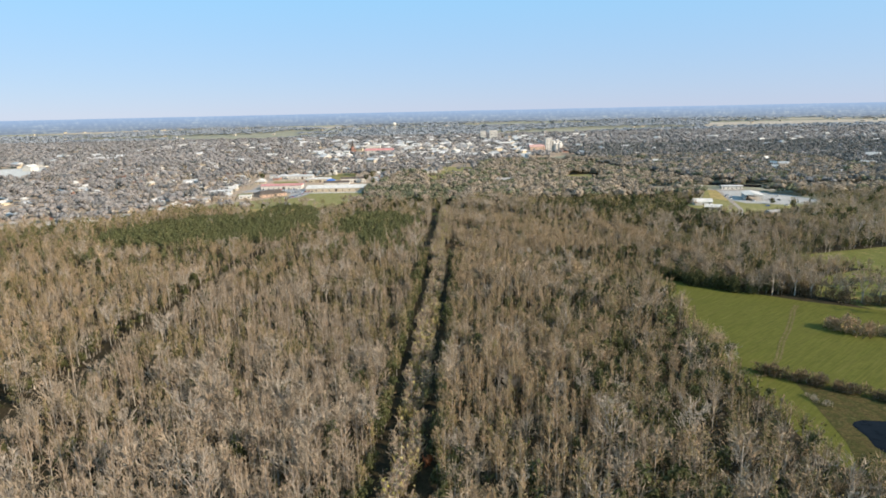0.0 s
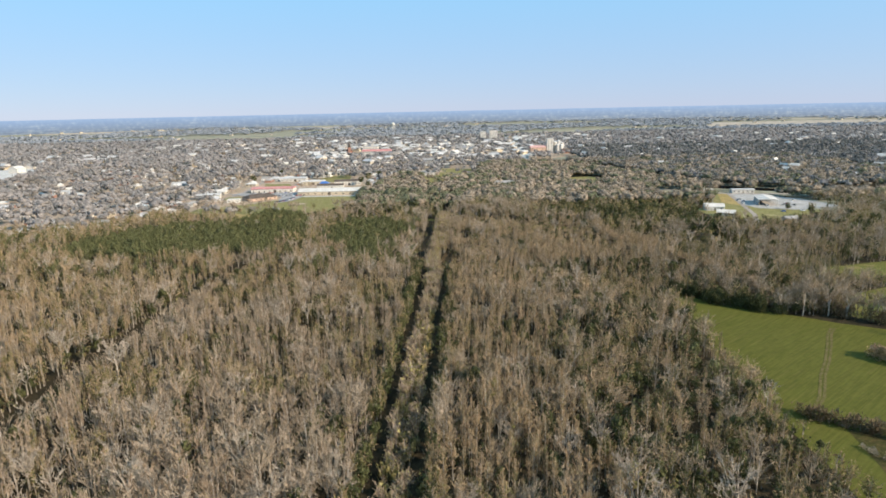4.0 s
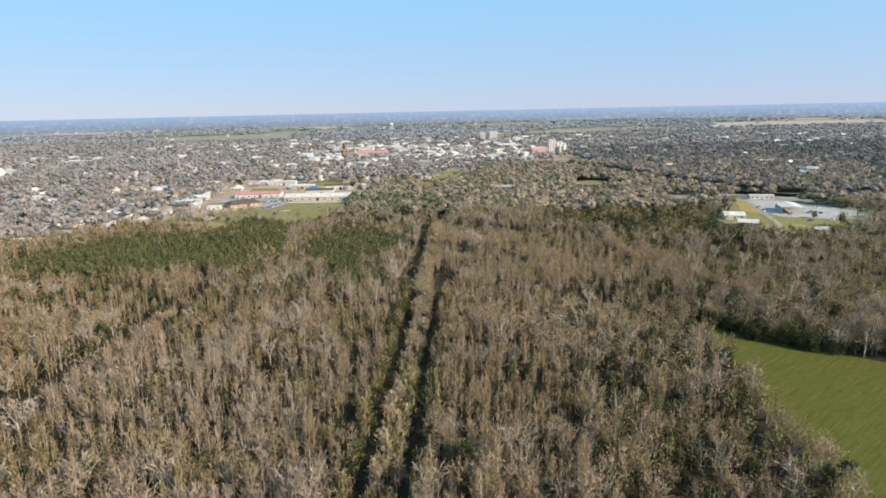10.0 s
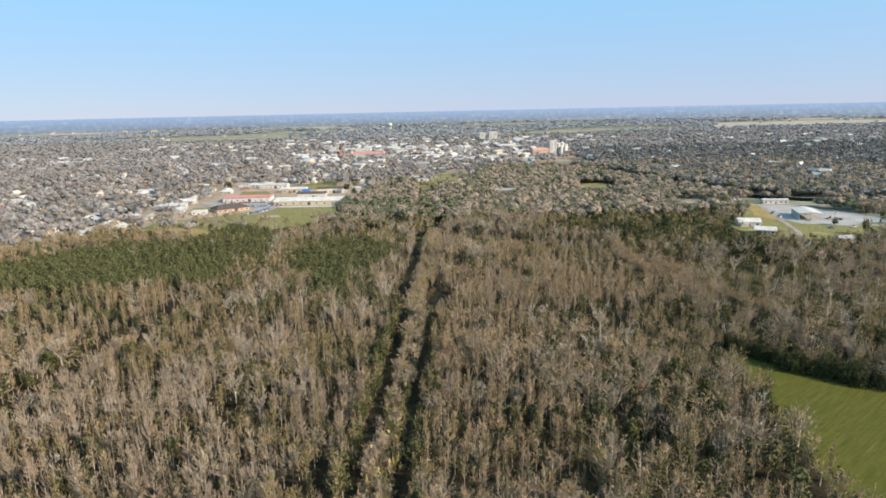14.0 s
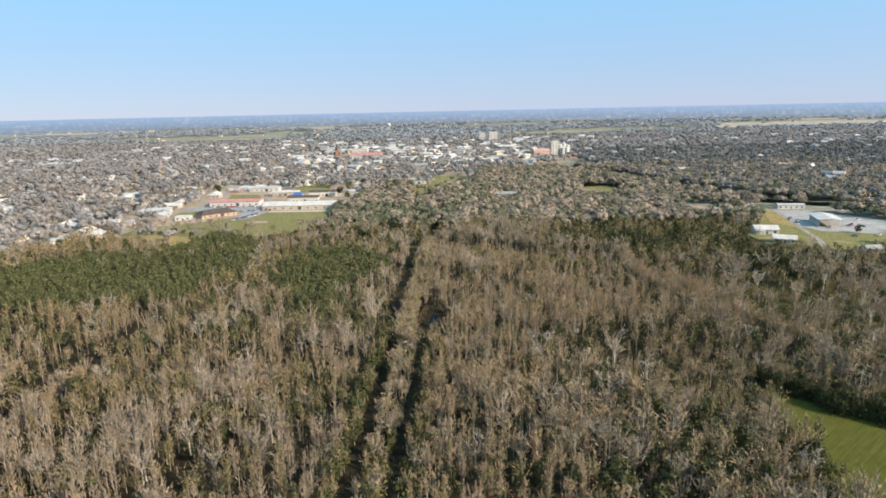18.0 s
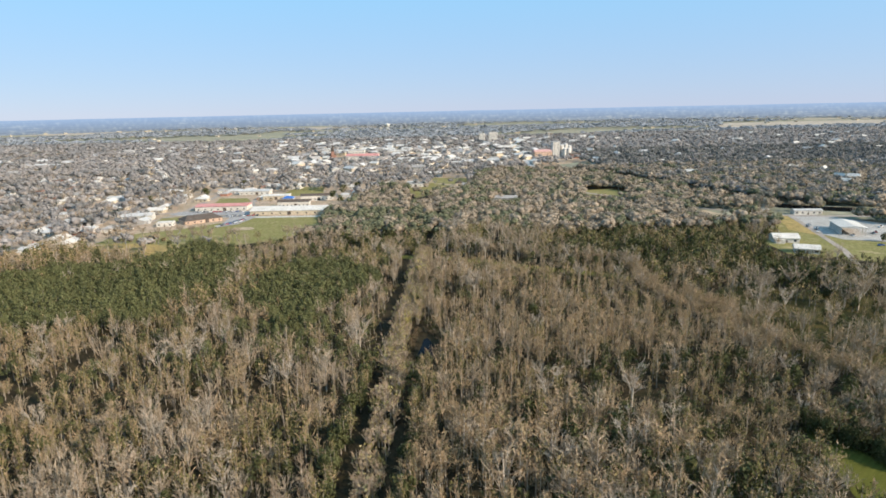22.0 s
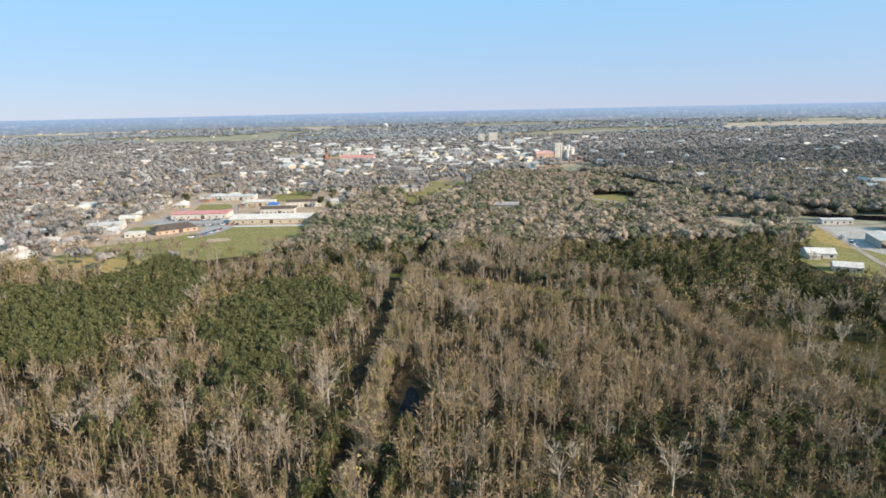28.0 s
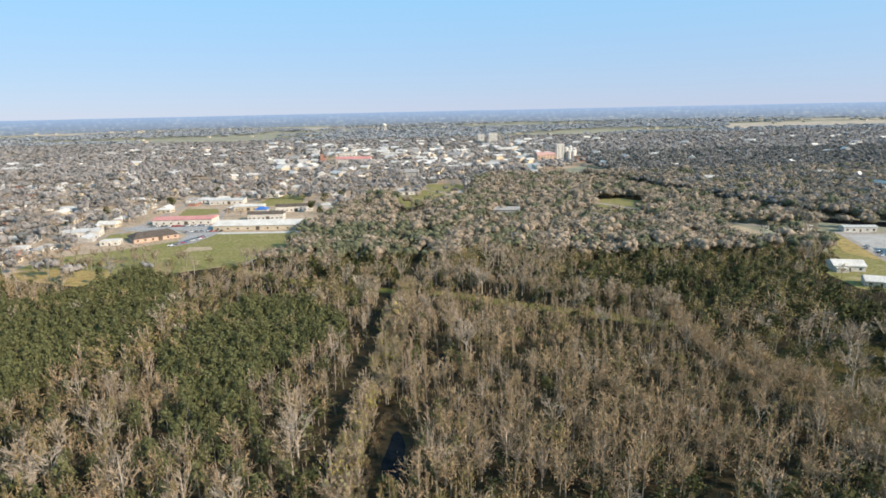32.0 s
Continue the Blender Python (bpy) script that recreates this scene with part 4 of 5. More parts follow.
def belt(name, line, gap, size, tmpl, mats, label, cat, crown, wob=2.0, seed=3):
    """Single trees in a row along a line."""
    r = random.Random(seed)
    spots = []
    for a, b in zip(line, line[1:]):
        d = math.dist(a, b)
        for k in range(max(1, int(d / gap))):
            t = (k + r.uniform(0.2, 0.8)) * gap / d
            spots.append((a[0] + (b[0] - a[0]) * t + r.uniform(-wob, wob), a[1] + (b[1] - a[1]) * t + r.uniform(-wob, wob), size * r.uniform(0.75, 1.2)))
    tree_things(name, tmpl, spots, mats, label, cat, cat + " row", crown)


# tall trees behind the grassy ride, the belt beside the pasture, the row before the town green
belt("bare_tree", [(-110, 642), (-36, 594), (23, 581), (76, 553), (142, 521)], 9.5, 1.1, [broad_tree(200 + k, 12, 0.22) for k in range(5)], [BARK_PALE, TWIG_GREY, LEAF_OLIVE], "tall pale bare tree behind a grassy ride", "bare tree", "pale grey leafless twigs", 3)
belt("bare_tree", [(136, 358), (174, 324), (219, 284), (266, 264)], 4.2, 0.95, [fuzzy_tree(210 + k, 225, 0.2, 12.0, 3.8, 9, 15) for k in range(4)], [BARK, TWIG_GREY, LEAF_OLIVE], "grey-brown bare tree in a belt along the pasture", "bare tree", "grey-brown twigs", 4, 5)
belt("evergreen_tree", [(124, 352), (134, 336), (150, 322)], 2.0, 0.7, T_DARK, [BARK, TWIG_BROWN, LEAF_DARK], "dark evergreen bush in the belt along the pasture", "evergreen tree", "dark green leaf clumps", 4, 6)
belt("bare_tree", [(-330, 600), (-255, 655), (-205, 660), (-130, 640)], 10, 0.85, [broad_tree(220 + k, 16, 0.18, 5) for k in range(3)], [BARK, TWIG_GREY, LEAF_OLIVE], "spreading grey-brown bare tree beside the town grass", "bare tree", "grey-brown leafless twigs", 4, 7)
for seed, line in ((25, [(130, 528), (128, 458), (137, 435), (139, 411), (143, 388)]), (27, [(140, 470), (148, 436), (150, 404), (158, 382), (166, 362)])):
    belt("russet_tree", line, 4.2, 1.0, [fuzzy_tree(215 + k, 300, 0.14, 11.5, 5.0, 240, 20, leaf=0.42) for k in range(4)], [BARK, TWIG_BROWN, LEAF_BROWN], "broad round-headed brown tree in a curving belt", "bare tree", "hazy brown twigs", 2.5, seed)
belt("bare_tree", [(160, 420), (172, 462), (205, 470), (228, 420), (200, 380)], 11, 1.15, [broad_tree(225 + k, 18, 0.12, 6) for k in range(4)], [BARK_PALE, TWIG_GREY, LEAF_OLIVE], "tall open bare tree over rough grass", "bare tree", "grey-brown leafless twigs", 6, 26)
BUSH = [bush(250 + k, 220, 3.8, 2.4) for k in range(5)]
belt("shrub", [(119, 209), (128, 202), (138, 195), (149, 185), (168, 174), (200, 160)], 1.15, 1.15, BUSH, [BARK, TWIG_DARKENED, LEAF_DARK], "dense grey-brown brush along the pasture ditch", "shrub", "brown stems and dark leaves", 2.0, 8)
belt("shrub", [(2.6, 386), (1.8, 408), (3, 431), (9, 435), (15.5, 424), (16, 400), (12, 383)], 1.9, 0.62, BUSH, [BARK, TWIG_DARKENED, LEAF_DARK], "dark brush round a black hollow", "shrub", "dull brown stems", 1.1, 31)
belt("shrub", [(20, 470), (19.5, 486), (24, 489), (28.5, 480), (27, 469)], 1.9, 0.62, BUSH, [BARK, TWIG_DARKENED, LEAF_DARK], "dull brush round a dark pool", "shrub", "dull brown stems", 1.1, 32)
belt("shrub", [(125, 190), (128, 180)], 2.5, 0.6, BUSH, [BARK, TWIG_PALE, LEAF_OLIVE], "small pale bush at the marsh edge", "shrub", "pale twigs", 1.2, 18)
belt("bare_tree", [(212, 268), (236, 285), (300, 300), (330, 250)], 8, 0.9, [broad_tree(230 + k, 8, 0.26) for k in range(3)], M_GREY, "bare round bush tree standing in the pasture", "bare tree", "grey-brown twigs", 5, 9)

ROUND = [bush(255 + k, 520, 7.0, 4.0, 0.42, 60) for k in range(4)]
belt("shrub", [(173, 254), (180, 246), (192, 241), (204, 240)], 3.2, 1.05, ROUND, [BARK, TWIG_BROWN, LEAF_OLIVE], "rounded grey-brown bush standing in the pasture", "shrub", "grey-brown twigs", 2.5, 12)
# twigs take the dark leaf colour to paint in the belt's shaded front
belt("shrub", [(128, 344), (140, 326), (152, 314), (164, 305)], 2.4, 1.1, [bush(265 + k, 420, 7.5, 4.0, 0.3, 400) for k in range(4)], [BARK, LEAF_DARK, LEAF_DARK], "dense thicket at the pasture's edge, shade in its colour", "shrub", "twigs and leaves in shade-dark colour", 2.5, 23)
belt("shrub", [(136, 346), (152, 330), (172, 312), (213, 281), (262, 264)], 4.6, 0.95, ROUND, [BARK, TWIG_DARKENED, LEAF_DARK], "dull brown thicket under the belt of trees", "shrub", "dull brown twigs", 3, 21)
belt("shrub", [(196, 216), (212, 212)], 4, 0.9, ROUND, [BARK, TWIG_GREY, LEAF_OLIVE], "rounded grey-brown bush at the pasture's end", "shrub", "grey-brown twigs", 2, 13)
tree_things("bare_tree", [broad_tree(290 + k, 20, 0.11, 6) for k in range(4)], [(166, 322, 0.95), (176, 314, 1.0), (182, 308, 1.1), (186, 300, 1.1), (192, 296, 1.2), (205, 290, 1.15), (212, 286, 1.2), (218, 282, 1.15), (225, 279, 1.2), (231, 273, 1.1), (240, 290, 1.1), (238, 268, 1.0)],
            [BARK_PALE, TWIG_GREY, LEAF_OLIVE], "tall pale-limbed bare tree beside the pasture", "bare tree", "tall trees by the pasture", "grey-brown leafless twigs")
belt("bare_tree", [(-252, 640), (-222, 640), (-190, 634), (-165, 652)], 6.5, 0.8, [broad_tree(260 + k, 20, 0.16, 6) for k in range(4)], [BARK, TWIG_GREY, LEAF_OLIVE], "grey-brown bare tree in a row by the dry plot", "bare tree", "grey-brown leafless twigs", 1.5, 14)
belt("shrub", [(-248, 646), (-205, 648)], 2.2, 0.8, T_BRUSH, [BARK, TWIG_BROWN, LEAF_DARK], "dark hedge bush behind the row of trees", "shrub", "dark leaves", 1.0, 15)
tree_things("shade_tree", [fuzzy_tree(270 + k, 240, 0.22, 13.0, 6.0, 18, 18) for k in range(4)], [(-309, 825, 1.0), (-312, 803, 0.9), (-326, 783, 1.0), (-332, 742, 1.1), (-318, 716, 0.9), (-279, 868, 1.2), (-301, 880, 1.2), (-290, 892, 1.3), (-386, 902, 1.1), (-411, 883, 1.0), (-174, 834, 0.8), (-186, 832, 0.7), (-302, 843, 1.1), (-283, 936, 0.9), (-432, 879, 1.1), (-443, 1031, 1.2), (-271, 1000, 1.0), (-128, 1000, 1.0), (-99, 890, 1.0), (-352, 690, 0.9), (-368, 720, 1.0), (-395, 760, 1.1)],
            [BARK, TWIG_GREY, LEAF_OLIVE], "large spreading grey-brown tree between town houses", "tree", "large trees of the town", "grey-brown bare twigs")
tree_things("shade_tree", [leafy_tree(280 + k, 220, 1.5, 12.0, 5.2) for k in range(3)], [(-108, 850, 1.0), (-96, 838, 0.9), (-104, 905, 1.1), (-90, 925, 1.0), (-320, 860, 0.9), (-272, 902, 1.0), (-250, 985, 1.0), (333, 592, 0.6), (275, 640, 0.8), (275, 668, 0.9), (282, 656, 0.8), (268, 652, 0.7)],
            [BARK, TWIG_BROWN, LEAF_DARK], "large dark evergreen oak beside houses", "tree", "evergreen oaks", "dark green leaf clumps")
# lone pale trees that stand out of the woods, and dark evergreens at a hollow by the bank
tree_things("bare_tree", [broad_tree(240 + k, 22, 0.1, 7) for k in range(4)], [(33, 482, 1.1), (45, 566, 1.15), (130, 518, 1.0), (91, 528, 0.95), (-80, 184, 1.15), (-84, 392, 0.95), (-95, 403, 0.9), (-98, 290, 0.9), (-60, 350, 0.85), (58, 300, 0.8), (40, 240, 0.85), (-112, 220, 0.9), (-40, 300, 0.8), (0, 154, 0.7), (4, 152, 0.75), (8, 163, 0.7), (19, 198, 0.8), (22, 189, 0.75), (27, 206, 0.7), (-88, 204, 1.0), (-74, 183, 0.8), (-106, 213, 0.8), (-51, 182, 0.75), (-49, 210, 0.8), (-44, 232, 0.75), (-112, 177, 0.85), (-137, 190, 0.8)],
            M_PALE, "tall pale bare tree rising above the woods", "bare tree", "lone pale trees", "pale grey leafless twigs")
tree_things("evergreen_tree", T_DARK, [(18, 404, 1.2), (20, 398, 1.0), (16, 392, 0.95), (24, 402, 1.1), (18, 418, 0.9), (27, 408, 0.9), (30, 470, 0.9), (33, 462, 0.8), (100, 232, 1.2), (104, 238, 1.1), (98, 242, 1.3), (106, 228, 1.0)], [BARK, TWIG_BROWN, PINE], "bushy green evergreen beside a dark hollow", "evergreen tree", "evergreens at the hollow", "green leaf clumps")
tree_things("shrub", T_BRUSH, [(-6, 152, 0.9), (-5, 154, 0.7)], [BARK, LEAF_RUST, LEAF_RUST], "small rusty red leafed bush by the ditch", "shrub", "rusty bushes", "rusty red leaves")

# ---- woods round the river, the town and beyond ----
T_MID = [fuzzy_tree(320 + k, 63, 0.5, 11.0, 3.9, 9) for k in range(6)]
T_TOWN = [fuzzy_tree(340 + k, 63, 0.5, 11.0, 4.2, 0) for k in range(5)]
CL_MID = [clump(300 + k, 36, 0.16, 3) for k in range(8)]
CL_FAR = [clump(310 + k, 20, 0.2, 2) for k in range(8)]
CL_PLAIN = [clump(330 + k, 12, 0.22, 1) for k in range(8)]
CL_NEAR = [clump(380 + k, 88, 0.11, 4) for k in range(8)]
xm, ym = jittered(-140, 640, 640, 1120, 7.6)
river_gap = near_line(xm, ym, RIVER)
ok = ~inside(xm, ym, TOWN) & ~inside(xm, ym, YARD) & ~inside(xm, ym, YARD_GRASS) & ~inside(xm, ym, MEADOW) & ~inside(xm, ym, GREEN) & (river_gap > 13.5) & (xm > -110) & (xm < 0.85 * ym)
ok &= ~screens(xm, ym) & ~((np.abs(xm - strip_x(ym)) < 3) & (ym < 900))
xm, ym = xm[ok], ym[ok]
um, pm = rg.uniform(0, 1, len(xm)), patches(xm, ym, 70, 1.0)
sz = rg.uniform(0.8, 1.4, len(xm))
dk = um < 0.06 + 0.28 * pm + 0.42 * ((xm < 25) & (ym < 740))
bare_ = ~dk & (rg.uniform(0, 1, len(xm)) < 0.22)
mass = ~dk & ~bare_
spread("river_woods", CL_NEAR, xm[mass], ym[mass], 11.5 * sz[mass], [BARK, TWIG_GREY, WOODS_BROWN], "grey-brown bare woods towards the river", "woods", 11.5 * sz[mass])
spread("river_trees", T_MID, xm[bare_], ym[bare_], sz[bare_], [BARK_PALE, TWIG_GREY, LEAF_OLIVE], "single pale bare trees over the river woods", "woods", seed=3)
spread("river_evergreens", CL_NEAR, xm[dk], ym[dk], 11 * sz[dk], [BARK, TWIG_BROWN, WOODS_GREEN], "dull green evergreens among the river woods", "woods", 11.5 * sz[dk], 2)
xr, yr = jittered(280, 1500, 700, 1500, 11)
ok = (xr < 0.85 * yr + 40) & (near_line(xr, yr, RIVER) > 14) & ~inside(xr, yr, TOWN) & ~inside(xr, yr, YARD) & (xr > np.interp(yr, [700, 728, 752, 800, 915, 1050, 1130, 1500], [420, 400, 360, 335, 305, 258, 212, 60]))
xr, yr = xr[ok], yr[ok]
sr = rg.uniform(0.8, 1.3, len(xr))
ev = rg.uniform(0, 1, len(xr)) < 0.82
spread("far_bank_woods", CL_MID, xr[~ev], yr[~ev], 14.5 * sr[~ev], [BARK, TWIG_BROWN, WOODS_HAZE_GREY], "winter woods on the far river bank, greyed for haze", "woods", 12.5 * sr[~ev])
spread("far_bank_evergreens", CL_MID, xr[ev], yr[ev], 14.5 * sr[ev], [BARK, TWIG_BROWN, BANK_HAZE_GREEN], "dark evergreen woods on the far river bank, cooled for haze", "woods", 13 * sr[ev], 4)


# ---- buildings ----
def box(bm, x0, x1, y0, y1, z0, z1):
    v = [bm.verts.new(p) for p in ((x0, y0, z0), (x1, y0, z0), (x1, y1, z0), (x0, y1, z0), (x0, y0, z1), (x1, y0, z1), (x1, y1, z1), (x0, y1, z1))]
    for f in ((3, 2, 1, 0), (4, 5, 6, 7), (0, 1, 5, 4), (1, 2, 6, 5), (2, 3, 7, 6), (3, 0, 4, 7)):
        bm.faces.new([v[k] for k in f])


def gable(bm, w, d, z, rise, over=0.5, hip=0.0, thick=0.25):
    """A gable or hipped roof, ridge along x, with eaves and thickness."""
    x, y = w / 2 + over, d / 2 + over
    h = min(hip, x * 0.95)
    lo = [bm.verts.new(p) for p in ((-x, -y, z), (x, -y, z), (x, y, z), (-x, y, z))]
    up = [bm.verts.new((p.co.x, p.co.y, z + thick)) for p in lo]
    r0, r1 = bm.verts.new((-x + h, 0, z + thick + rise)), bm.verts.new((x - h, 0, z + thick + rise))
    bm.faces.new(lo[::-1])
    for k in range(4):
        bm.faces.new((lo[k], lo[(k + 1) % 4], up[(k + 1) % 4], up[k]))
    bm.faces.new((up[0], up[1], r1, r0))
    bm.faces.new((up[2], up[3], r0, r1))
    bm.faces.new((up[1], up[2], r1))
    bm.faces.new((up[3], up[0], r0))


def opening(name, x, y, z, w, h, facing, mat, parent, frame_mat=None):
    """A window or door proud of a wall: a pane in a frame."""
    bm = bmesh.new()
    t = 0.06
    if facing in "ns":
        s = 1 if facing == "n" else -1
        box(bm, x - w / 2, x + w / 2, min(y, y + s * t), max(y, y + s * t), z, z + h)
    else:
        s = 1 if facing == "e" else -1
        box(bm, min(x, x + s * t), max(x, x + s * t), y - w / 2, y + w / 2, z, z + h)
    return part(name, bm, mat, parent)


def house(w, d, h, rise, wall_mat, roof_mat, label, category="house", hip=0.0, windows=3, name="house", wing=False, chimney=False, doors=1, flat=False):
    root = new(name)
    bm = bmesh.new()
    box(bm, -w / 2, w / 2, -d / 2, d / 2, 0, h)
    if not flat and not hip:
        for s in (-1, 1):
            a = [bm.verts.new((s * w / 2, y, z)) for y, z in ((-d / 2, h), (d / 2, h), (0, h + rise * 0.93))]
            bm.faces.new(a if s > 0 else a[::-1])
    part("wall", bm, wall_mat, root)
    bm = bmesh.new()
    if flat:
        box(bm, -w / 2 - 0.15, w / 2 + 0.15, -d / 2 - 0.15, d / 2 + 0.15, h, h + 0.5)
    else:
        gable(bm, w, d, h, rise, hip=hip)
    roof = part("roof", bm, roof_mat, root)
    if chimney:
        bm = bmesh.new()
        box(bm, w * 0.2, w * 0.2 + 0.8, 0.4, 1.2, h, h + rise + 1.2)
        part("chimney", bm, BRICK, roof)
    floors = max(1, int(h / 3.2))
    for fl in range(floors):
        for k in range(windows):
            x = -w / 2 + w * (k + 0.5) / windows
            if fl == 0 and doors and k == windows // 2:
                opening("door", x, -d / 2, 0.05, min(1.2, w * 0.2) if w < 30 else 3.4, 2.1 if w < 30 else 3.2, "s", ROOF_BROWN, root)
            else:
                opening("window", x, -d / 2, 3.1 * fl + 1.0, min(1.6, w / windows * 0.55), 1.3, "s", GLASS, root)
        for y in (-d * 0.22, d * 0.22):
            opening("window", w / 2, y, 3.1 * fl + 1.0, 1.3, 1.3, "e", GLASS, root)
    if wing:
        bm = bmesh.new()
        box(bm, -w / 2 + 0.4, -w / 2 + w * 0.4, -d / 2 - 3.2, -d / 2 - 0.01, 0, h - 0.5)
        part("porch", bm, wall_mat, root)
    return tagged(root, label, category)


def put(root, x, y, deg=0.0, z=0.06):
    root.matrix_basis = pose(x, y, z, 0, 0, deg)
    return root


# landmarks near the woods
put(house(78, 24, 4.0, 3.0, PAINT_TAN, ROOF_WHITE, "long tan metal shed with a pale grey roof", "warehouse", windows=9, name="warehouse"), -136, 775, -1, 0.1)
put(house(34, 9, 5.5, 2.0, PAINT_WHITE, ROOF_BROWN, "white terrace with a dark roof behind the shed", "terrace", windows=8, name="terrace"), -144, 818, 1, 0.1)
put(house(36, 9, 5.5, 2.0, PAINT_WHITE, ROOF_BROWN, "second white terrace with a dark roof", "terrace", windows=8, name="terrace"), -128, 862, 6, 0.1)
put(house(12, 9, 3.4, 2.4, PAINT_WHITE, ROOF_BLUE, "small white house with a blue roof", "house", hip=4, windows=3, name="house"), -160, 858, 0, 0.1)
put(house(28, 14, 4.6, 2.0, PAINT_WHITE, ROOF_METAL, "low pale workshop beside the main road", "workshop", windows=5, name="workshop"), -281, 752, 12, 0.1)
put(house(54, 20, 4.6, 1.8, PAINT_WHITE, ROOF_RED, "white store with a red metal roof", "store", windows=8, name="store"), -216, 806, 2, 0.1)
put(house(34, 22, 3.2, 3.6, BRICK_PALE, ROOF_BROWN, "tan brick hall with a brown hipped roof", "hall", hip=6, windows=6, name="hall"), -214, 736, 38, 0.1)
put(house(14, 9, 3.4, 1.4, PAINT_WHITE, ROOF_WHITE, "small white building with a flat pale roof", "building", windows=3, name="building", flat=True), -238, 716, 8, 0.1)
put(house(30, 14, 4, 2, PAINT_GREY, ROOF_METAL, "pale grey house with a metal roof", "house", windows=4, name="house"), -322, 730, 8, 0.1)
put(house(40, 18, 5, 2, PAINT_WHITE, ROOF_WHITE, "white metal warehouse with a low white roof", "warehouse", windows=5, name="warehouse"), -190, 972, -4, 0.1)
put(house(34, 18, 5, 2, PAINT_TAN, ROOF_WHITE, "cream warehouse with a white roof", "warehouse", windows=5, name="warehouse"), -206, 1060, -4, 0.1)
put(house(38, 14, 4.4, 1.6, PAINT_WHITE, ROOF_METAL, "low white shed row beside the grass", "shed", windows=6, name="shed"), -218, 925, 0, 0.1)
put(house(30, 14, 4.4, 1.6, PAINT_TAN, ROOF_WHITE, "low cream shed beside the road", "shed", windows=5, name="shed"), -178, 876, 2, 0.1)
put(house(30, 12, 4, 1.8, PAINT_WHITE, ROOF_GREY, "white house row at the lawn", "house", windows=5, name="house"), -18, 968, 3, 0.1)
put(house(16, 10, 3.4, 2, PAINT_WHITE, ROOF_GREY, "small white house at the lawn", "house", windows=3, name="house"), 52, 950, -6, 0.1)
put(house(22, 12, 6, 2, PAINT_WHITE, ROOF_WHITE, "two-storey white house beyond the lawn", "house", windows=4, name="house"), 8, 1078, 0, 0.1)
put(house(26, 14, 4, 2.2, PAINT_GREY, ROOF_GREY, "grey cabin roof among the trees", "cabin", windows=4, name="cabin"), 86, 822, -8, 0.1)
put(house(17, 12, 3.2, 2.6, PAINT_WHITE, ROOF_WHITE, "white house with a pale pitched roof by the yard", "house", windows=3, name="house", wing=True), 266, 600, -12, 0.2)
put(house(15, 10, 3, 2.2, PAINT_WHITE, ROOF_WHITE, "small pale house near the gravel yard", "house", windows=3, name="house"), 262, 566, -24, 0.2)
put(house(24, 8, 3.6, 1.0, PAINT_WHITE, ROOF_METAL, "long pale shed at the yard's back", "shed", windows=5, name="shed"), 346, 706, -6, 0.25)
put(house(12, 8, 3, 2, PAINT_TAN, ROOF_GREY, "small tan house below the yard", "house", windows=3, name="house"), 300, 530, 10, 0.2)
put(house(12, 8, 3, 1.2, PAINT_WHITE, ROOF_WHITE, "white house at the wood's edge", "house", windows=3, name="house"), 310, 718, 0, 0.1)


def carport(x, y, deg):
    """An open steel-framed shelter with a pale roof."""
    root = new("carport")
    for px in (-14, -7, 0, 7, 14):
        for py in (-8, 8):
            bm = bmesh.new()
            box(bm, px - 0.18, px + 0.18, py - 0.18, py + 0.18, 0, 5.6)
            part("post", bm, PAINT_WHITE, root)
    bm = bmesh.new()
    gable(bm, 30, 17, 5.6, 1.5, 0.6)
    part("roof", bm, ROOF_WHITE, root)
    bm = bmesh.new()
    box(bm, -14.9, 14.9, 7.9, 8.1, 0, 5.6)
    part("back_wall", bm, PAINT_GREY, root)
    bm = bmesh.new()
    box(bm, 14.7, 14.9, -8, 7.9, 0, 5.6)
    part("side_wall", bm, PAINT_GREY, root)
    tagged(root, "open steel carport with a pale metal roof", "carport")
    put(root, x, y, deg, 0.21)


carport(331, 628, 72)


def silo_group(x, y):
    """A mill with round bins, a tall white headhouse and red sheds."""
    for k, (dx, dy, r, h) in enumerate(((16, 2, 4.5, 24), (24, 4, 4.5, 26), (32, 6, 4.5, 22), (20, -8, 4, 18), (28, -8, 4, 18))):
        root = new("grain_silo")
        bm = bmesh.new()
        bmesh.ops.create_cone(bm, cap_ends=True, segments=20, radius1=r, radius2=r, depth=h, matrix=Matrix.Translation((0, 0, h / 2)))
        part("bin", bm, ROOF_WHITE, root)
        bm = bmesh.new()
        bmesh.ops.create_cone(bm, cap_ends=True, segments=20, radius1=r + 0.2, radius2=0.8, depth=2.2, matrix=Matrix.Translation((0, 0, h + 1.1)))
        part("cone_roof", bm, ROOF_METAL, root)
        tagged(root, "tall white concrete grain silo", "silo", "mill silos")
        put(root, x + dx, y + dy, 0, 0.1)
    put(house(14, 14, 31, 1, PAINT_WHITE, ROOF_WHITE, "tall white mill headhouse", "mill tower", windows=2, name="mill_tower", flat=True), x + 4, y, 0, 0.1)
    put(house(36, 16, 13, 4, BRICK_PALE, ROOF_PINK, "pale pink mill shed with a faded roof", "mill", windows=6, name="mill"), x - 24, y - 4, 12, 0.1)
    put(house(22, 12, 8, 2, BRICK, ROOF_BROWN, "low red brick mill annex", "mill", windows=4, name="mill"), x + 38, y - 22, 0, 0.1)
    put(house(30, 20, 6, 2, PAINT_WHITE, ROOF_METAL, "pale metal storehouse by the mill", "warehouse", windows=4, name="warehouse"), x + 70, y - 10, 0, 0.1)


